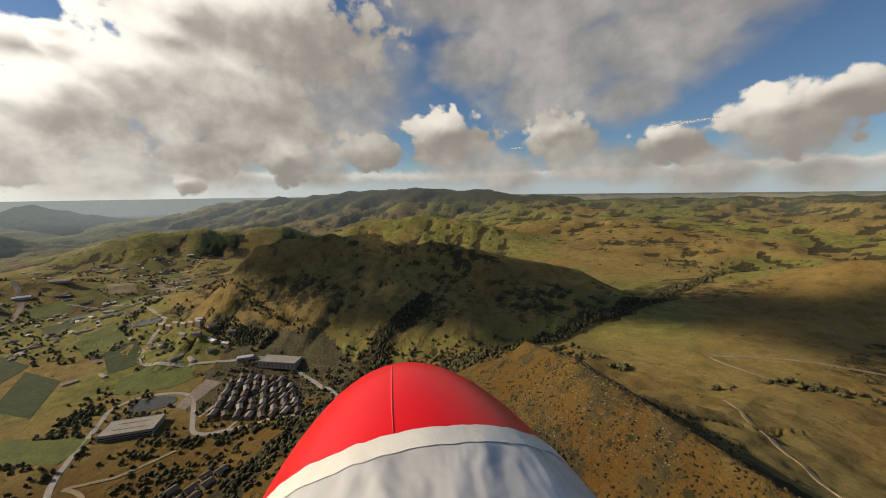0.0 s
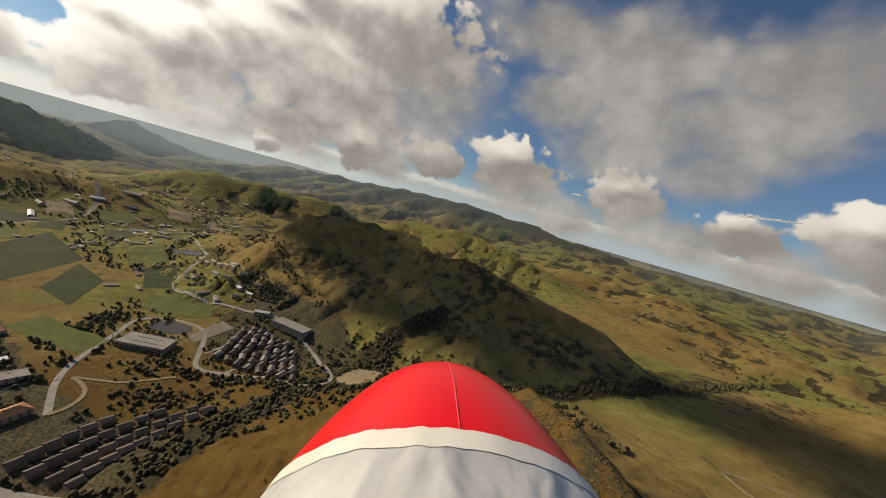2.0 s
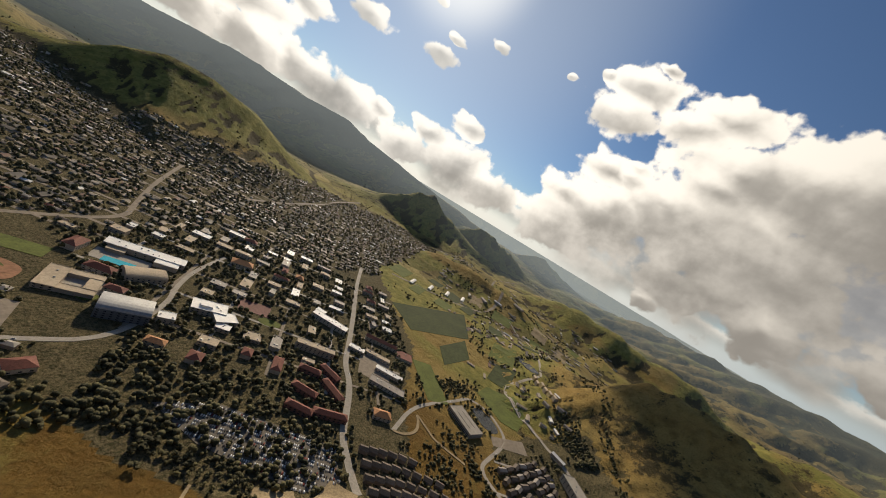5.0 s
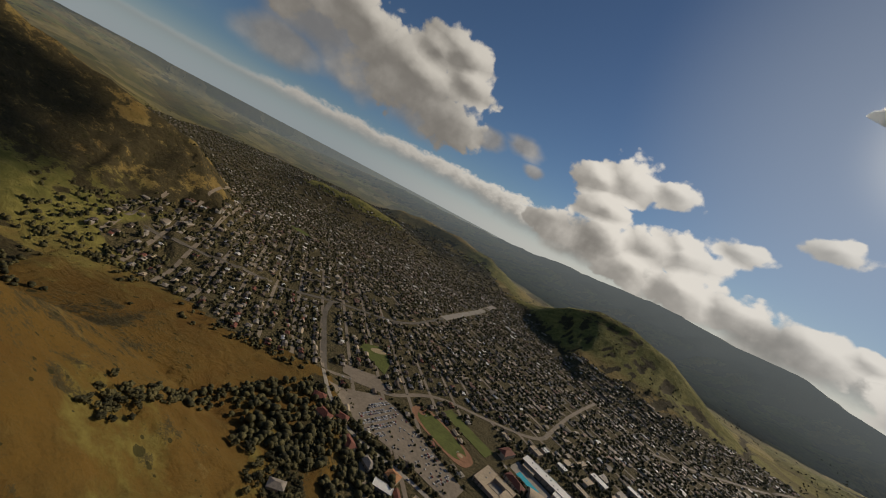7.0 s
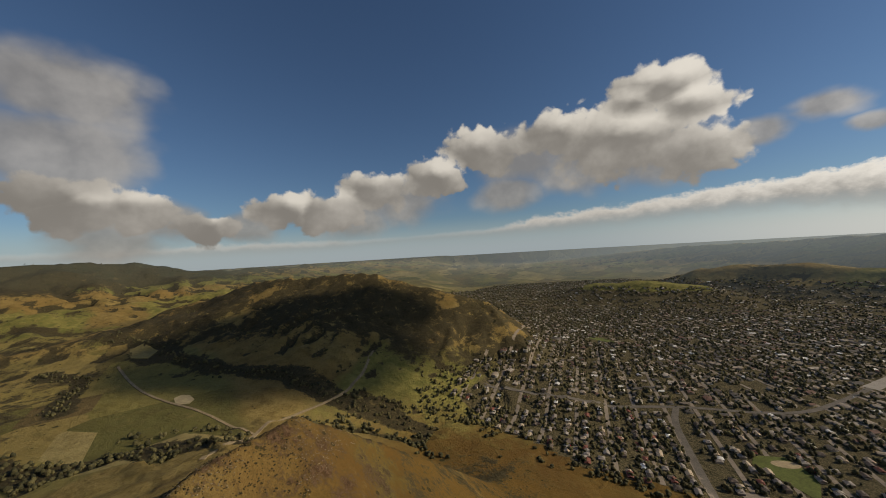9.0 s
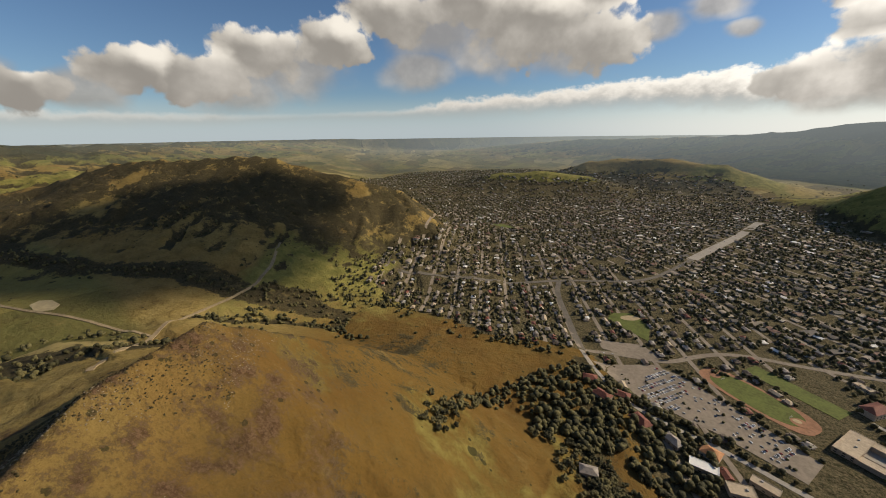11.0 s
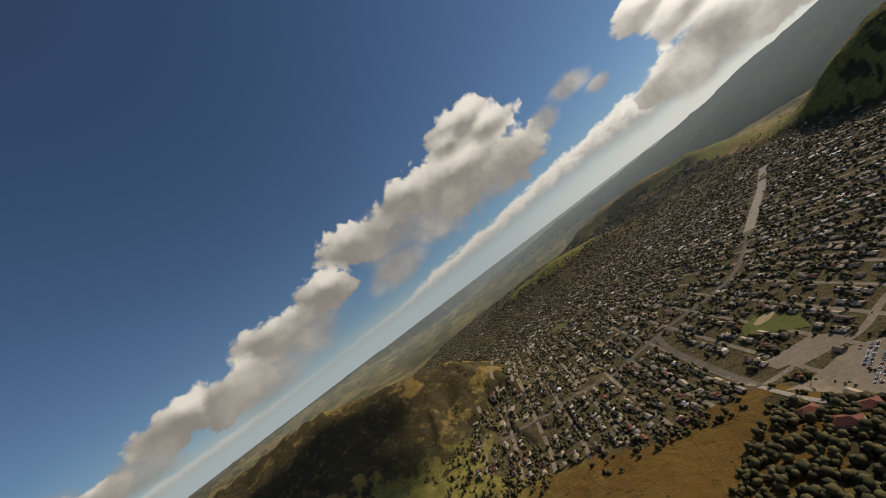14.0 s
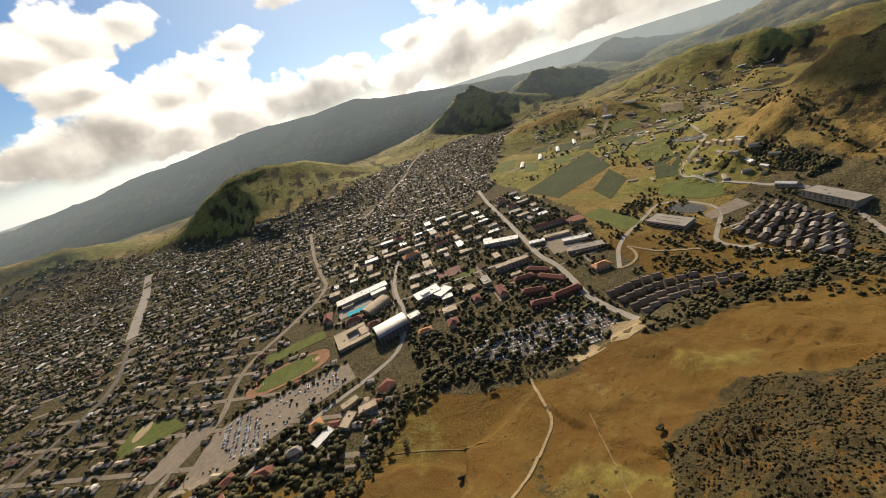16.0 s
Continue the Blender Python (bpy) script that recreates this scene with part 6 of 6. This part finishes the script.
child("roof", ring("roof", 0.01, 11.5, -6.0, 1.4, TRODDEN), tank)
child("rim", ring("rim", 11.52, 12.3, -6.0, 1.7, CONCRETE), tank)
child("apron", ring("apron", 12.32, 13.8, -6.0, 0.5, DIRT), tank)
child("fence_rail", ring("fence_rail", 14.4, 14.7, -6.0, 1.5, GREY), tank)
child("hatch", box_mesh("hatch", 1.6, 1.6, 0.6, WHITE, 1.42), tank, pose(1.5, 0.6, 0))
child("valve_box", box_mesh("valve_box", 3.4, 2.6, 6.2, WHITE, -3.6), tank, pose(-8, 14.0, 0))
shed = thing("pump_shed", spot(4, -176, 20), "small pale pump shed beside the dirt road", "shed")
child("wall", box_mesh("wall", 5, 4, 5.5, STUCCO, -2.5), shed)
child("roof", pitched_roof(5, 4, 3.0, TAN), shed)
sheet("tank_yard", [(0, -190), (20, -160), (8, -145), (-4, -160)], TRODDEN, "bare soil yard between tank and track", "yard", 0.5)
YELLOW = plain("yellow_paint", (0.75, 0.60, 0.05), 0.7, 0.15, 1.0)
RED_PAINT = plain("red_paint", (0.62, 0.09, 0.04), 0.7, 0.15, 1.0)
q_gx, q_gy = (ground_at(-18, -2) - ground_at(-34, -2)) / 16, (ground_at(-26, 6) - ground_at(-26, -10)) / 16
letter = thing("hillside_letter", pose(-26, -2, ground_at(-26, -2) + 0.9, math.degrees(math.atan(q_gy)), -math.degrees(math.atan(q_gx)), 0) @ pose(0, 0, 0, 0, 0, 25) @ Matrix.Scale(0.68, 4), "concrete hillside letter painted yellow and red", "hillside letter")
for q_n, q_l, q_w, q_x, q_y, q_m in (("stem", 15, 2.2, 0, -4.4, WHITE), ("bar", 2.2, 8.8, 6.4, 0, YELLOW), ("bar", 2.2, 8.8, -0.5, 0, YELLOW), ("bow", 9.1, 2.2, 3, 4.8, RED_PAINT)):
    child(q_n, box_mesh(q_n, q_l, q_w, 2.4, q_m, -2.0), letter, pose(q_x, q_y, 0))


def scatter(name, x, y, lo, hi, mat, label, category, flat=0.75, v=None, f=None):
    n = len(x)
    s = rnd.uniform(lo, hi, n)
    many(name, v or small_v, f or small_f, x, y, lie(x, y) - 0.15 * s, s, s * rnd.uniform(0.7, 1.3, n), s * flat, rnd.uniform(0, 6.28, n), [mat], [0] * len(f or small_f), label, category)


q_x, q_y = in_area(SCRUB, 2.9, 81)
m = fbm(q_x, q_y, 40, 19, 3) > 0.40
scatter("scrub", q_x[m], q_y[m], 0.6, 1.7, BRUSH, "thick low dark green scrub on the hillside", "scrub")
q_x, q_y = in_area([(-420, 380), (-330, 250), (-200, 190), (-60, 150), (130, 90), (300, -40), (420, -60), (380, 60), (200, 230), (0, 330), (-200, 400)], 3.4, 82)
m = fbm(q_x, q_y, 50, 29, 3) > 0.48
scatter("crest_brush", q_x[m], q_y[m], 0.35, 1.1, BRUSH, "scattered low brush along the rocky crest", "scrub")
q_x, q_y = in_area([(-350, 330), (-250, 200), (-100, 130), (60, 110), (250, 0), (350, -100), (390, -20), (250, 150), (60, 240), (-120, 290), (-280, 370)], 2.9, 83)
m = fbm(q_x, q_y, 60, 39, 3) > 0.47
stone_v, stone_f = [(x, y, z * 0.7 - 0.2) for x, y, z in small_v[:11]], small_f[:15]
scatter("crest_rocks", q_x[m], q_y[m], 0.3, 1.0, ROCK, "pale weathered rocks scattered on the hilltop", "rocks", 0.6, stone_v, stone_f)
q_x, q_y = in_area([(-260, -130), (-60, -280), (60, -260), (120, -60), (60, 60), (-40, 60), (-120, -20)], 7.0, 84)
m = fbm(q_x, q_y, 45, 49, 3) > 0.60
scatter("slope_tufts", q_x[m], q_y[m], 0.3, 0.9, BRUSH, "scattered dark weeds on the dry grass slope", "scrub")

# ---- cars ----
def car_parts(paint):
    l, w = 4.4, 1.8
    prof = [(-l / 2, 0.35), (l / 2, 0.35), (l / 2, 0.75), (l * 0.28, 0.92), (-l * 0.42, 0.95), (-l / 2, 0.85)]
    v = [(x, s * w / 2, z) for s in (-1, 1) for x, z in prof]
    f = [tuple(range(6)), tuple(range(11, 5, -1))] + [(i, 6 + i, 6 + (i + 1) % 6, (i + 1) % 6) for i in range(6)]
    body = mesh_of("body", v, f, paint)
    prof = [(-l * 0.40, 0.93), (l * 0.24, 0.93), (l * 0.10, 1.42), (-l * 0.30, 1.45)]
    v = [(x, s * w * (0.46 if z < 1 else 0.38), z) for s in (-1, 1) for x, z in prof]
    f = [(0, 1, 2, 3), (7, 6, 5, 4)] + [(i, 4 + i, 4 + (i + 1) % 4, (i + 1) % 4) for i in range(4)]
    cab = mesh_of("cabin", v, f, [GLASS, paint], [0, 0, 0, 0, 1, 0])
    return body, cab


CARS = [car_parts(p) for p in PAINTS]
q_v = [(0.33 * math.cos(i * 0.7854), s, 0.33 * math.sin(i * 0.7854)) for s in (-0.11, 0.11) for i in range(8)]
WHEEL = mesh_of("wheel", q_v, [tuple(range(8)), tuple(range(15, 7, -1))] + [(i, 8 + i, 8 + (i + 1) % 8, (i + 1) % 8) for i in range(8)], TYRE)
CAR_WORDS = ("white", "silver", "black", "red", "dark blue")
q_a, q_b = Vector((math.cos(radians(-28)), math.sin(radians(-28)))), Vector((math.cos(radians(62)), math.sin(radians(62))))
stalls = []
for q_i in range(-16, 17):
    for q_j in range(-40, 41):
        p = Vector((15, -620)) + q_a * (q_i * 9.0 + (0.0 if q_i % 2 else 2.6)) + q_b * (q_j * 2.8)
        full = 0.75 if 15 < p.x < 75 else 0.10 if p.x > -70 else 0.30
        if random.random() < full and in_poly(np.array([p.x, p.x + 2]), np.array([p.y - 6, p.y + 5]), PARKING).all():
            stalls.append((p.x, p.y, -28 + 180 * random.randint(0, 1)))
for q_i, (x, y, t) in enumerate(stalls[:260]):
    c = random.choices(range(5), (5, 3, 2, 1, 1))[0]
    b = thing("car", spot(x, y, t, 0.52), "%s car parked on the worn lot" % CAR_WORDS[c], "car", "cars on the large lot")
    child("body", CARS[c][0], b)
    child("cabin", CARS[c][1], b)
    for wx in (-1.35, 1.35):
        for wy in (-0.8, 0.8):
            child("wheel", WHEEL, b, pose(wx, wy, 0.33))
# cars on the roads
for r in (ROADS[0], ROADS[1], ROADS[3], ROADS[4], ROADS[5], ROADS[6]):
    px, py, dx, dy = along(r[1], 9.0)
    for q_i in sorted(random.sample(range(2, len(px) - 2), 7)):
        side = random.choice((-1, 1))
        k = math.hypot(dx[q_i], dy[q_i])
        c = random.choices(range(5), (5, 3, 2, 1, 1))[0]
        b = thing("car", spot(px[q_i] + dy[q_i] / k * r[2] * 0.22 * side, py[q_i] - dx[q_i] / k * r[2] * 0.22 * side, math.degrees(math.atan2(dy[q_i], dx[q_i])) + (180 if side < 0 else 0), 0.5), "%s car on a road" % CAR_WORDS[c], "car", "cars on the roads")
        child("body", CARS[c][0], b)
        child("cabin", CARS[c][1], b)
        for wx in (-1.35, 1.35):
            for wy in (-0.8, 0.8):
                child("wheel", WHEEL, b, pose(wx, wy, 0.33))
# goals on the playing field
for q_s in (-1, 1):
    g_x, g_y = -84 + q_s * 52 * math.cos(radians(-28)), -704 + q_s * 52 * math.sin(radians(-28))
    goal = thing("football_goal", spot(g_x, g_y, -28, 0.66), "white metal goal on the green field", "goal", "goals")
    for q_y in (-3.66, 3.66):
        child("post", box_mesh("post", 0.3, 0.3, 2.5, WHITE), goal, pose(0, q_y, 0))
        child("stay", box_mesh("stay", 0.2, 0.2, 2.6, WHITE), goal, pose(q_s * 0.9, q_y, 0, 0, -35 * q_s, 0))
    child("crossbar", box_mesh("crossbar", 0.3, 7.62, 0.3, WHITE, 2.5), goal)
# the crowded lot under the trees
q_a, q_b = Vector((math.cos(radians(135)), math.sin(radians(135)))), Vector((math.cos(radians(45)), math.sin(radians(45))))
CROWD = [(-262, -370), (-340, -345), (-470, -215), (-440, -160), (-380, -170), (-290, -290)]
xs, ys = [], []
for q_i in range(-60, 60):
    for q_j in range(-14, 14):
        p = Vector((-370, -260)) + q_a * (q_i * 2.9) + q_b * (q_j * 8.6 + (0 if q_j % 2 else 2.4))
        if random.random() < 0.8 and in_poly(np.array([p.x]), np.array([p.y]), CROWD)[0]:
            xs.append(p.x), ys.append(p.y)
xs, ys = np.array(xs), np.array(ys)
CAR_TONES = roofs_material("parked_paint", [(0.0, (0.75, 0.75, 0.73)), (0.38, (0.4, 0.4, 0.4)), (0.6, (0.04, 0.04, 0.045)), (0.8, (0.6, 0.58, 0.54)), (0.92, (0.25, 0.04, 0.03))])
q_v = [(-2.2, -.9, .3), (2.2, -.9, .3), (2.2, .9, .3), (-2.2, .9, .3), (-2.2, -.9, .95), (2.2, -.9, .85), (2.2, .9, .85), (-2.2, .9, .95), (-1.3, -.75, 1.45), (0.5, -.75, 1.45), (0.5, .75, 1.45), (-1.3, .75, 1.45)]
q_f = [(0, 1, 5), (0, 5, 4), (1, 2, 6), (1, 6, 5), (2, 3, 7), (2, 7, 6), (3, 0, 4), (3, 4, 7), (4, 5, 9), (4, 9, 8), (5, 6, 10), (5, 10, 9), (6, 7, 11), (6, 11, 10), (7, 4, 8), (7, 8, 11), (8, 9, 10), (8, 10, 11)]
n = len(xs)
many("parked_cars", q_v, q_f, xs, ys, lie(xs, ys) + 0.5, np.ones(n), np.ones(n), np.ones(n), np.full(n, radians(45)), [CAR_TONES], [0] * len(q_f), "crowded rows of parked cars under trees", "cars")


# ---- the nose of the model aircraft ----
def tape_material(name, dark, light, rough):
    """Stuck-down tape: long folds that run with the body, and scuffs."""
    m, k = material(name)
    p = k.add("ShaderNodeTexCoord").outputs["Object"]
    long = k.add("ShaderNodeMapping")
    k.put(long.inputs["Vector"], p)
    long.inputs["Scale"].default_value = (1.0, 1.0, 0.3)
    fold, scuff = k.noise(long.outputs[0], 60.0, 2, 0.45, 0.4), k.noise(p, 45.0, 3, 0.5)
    c = k.mix(k.ramp(k.math("ADD", k.math("MULTIPLY", fold, 0.7), k.math("MULTIPLY", scuff, 0.3)), 0.36, 0.66), rgb(*dark), rgb(*light))
    finish(k, c, rough, k.math("ADD", k.math("MULTIPLY", fold, 1.4), k.math("MULTIPLY", scuff, 0.8)), 0.65, 0.005, spec=0.5)
    return m


RED_FOAM = plain("red_gloss_film", (0.88, 0.008, 0.014), 0.34, 0.06, 60.0, spec=0.30, bump=0.06, size=0.001)
SEAM_RED = plain("scuffed_red_film", (0.90, 0.075, 0.07), 0.5, 0.1, 90.0, spec=0.3, bump=0.1, size=0.001)
WHITE_TAPE = plain("white_tape", (0.84, 0.79, 0.68), 0.40, 0.10, 60.0, spec=0.5, bump=0.35, size=0.003)
GREY_TAPE = tape_material("silver_grey_tape", (0.50, 0.485, 0.46), (0.70, 0.68, 0.64), 0.33)
aircraft = thing("model_aircraft_nose", pose(-4.5, 14.0, 427.0, 90 + 24.225, 0, 70.698) @ pose(0, 0, 0, 0, 0, 9.666), "glossy red foam aircraft nose with white tape band", "aircraft nose")
NOSE_X, NOSE_Y, NOSE_C = 0.080, 0.0891, 0.2101


def girth(z, t, swell=1.0):
    """A point of the pointed egg that the nose follows."""
    r = math.sqrt(max(0.0, 1 - (z / NOSE_C) ** 2)) * swell
    return NOSE_X * r * math.cos(t), NOSE_Y * r * math.sin(t)


def shell(name, z0, z1, mat, swell=1.0, wrinkle=0.0, rows=18, around=96, ragged=0.0):
    v, f = [], []
    for i in range(rows + 1):
        for j in range(around):
            t = 2 * math.pi * j / around
            out = Vector((math.cos(t), math.sin(t), 0))
            fray = ragged * noise.fractal(out * 6, 1.0, 2.0, 4)
            z = max(-NOSE_C, z0 + fray + (z1 - z0) * i / rows)
            w = 1 + wrinkle * noise.fractal(out * 9 + Vector((0, 0, z * 22)), 0.9, 2.0, 3)
            x, y = girth(z, t, swell)
            v.append((x * w, y * w, z))
    for i in range(rows):
        for j in range(around):
            f.append((i * around + j, i * around + (j + 1) % around, (i + 1) * around + (j + 1) % around, (i + 1) * around + j))
    return child(name, mesh_of(name, v, f, mat, None, True), aircraft)


def smear(name, z0, z1, t0, wide, mat, lift, bend_by=0.0):
    """A raised streak that lies along the body, thick in the middle and tapered to both ends."""
    v, n = [], 12
    for i in range(n + 1):
        q = i / n
        z, half = z0 + (z1 - z0) * q, wide * (math.sin(math.pi * (0.12 + 0.82 * q)) ** 0.7)
        for o, up in ((-1, 0.998), (-0.5, 1 + lift * 0.8), (0, 1 + lift), (0.5, 1 + lift * 0.8), (1, 0.998)):
            t = t0 + o * half + bend_by * q * q + 0.3 * half * math.sin(7 * q + t0 * 9)
            v.append((*girth(z, t, up), z))
    return child(name, mesh_of(name, v, [(5 * i + j, 5 * i + j + 1, 5 * i + j + 6, 5 * i + j + 5) for i in range(n) for j in range(4)], mat, None, True), aircraft)


shell("nose_cone", -NOSE_C * 0.9999, -0.1455, RED_FOAM, 1.0, 0.0015, 48)
shell("tape_band", -0.1472, -0.1408, WHITE_TAPE, 1.007, 0.004, 8, 160, 0.0010)
shell("taped_body", -0.1440, 0.12, GREY_TAPE, 1.004, 0.005, 40, 160)
smear("seam", -NOSE_C * 0.985, -0.1468, math.pi / 2 - 0.02, 0.008, SEAM_RED, 0.006)
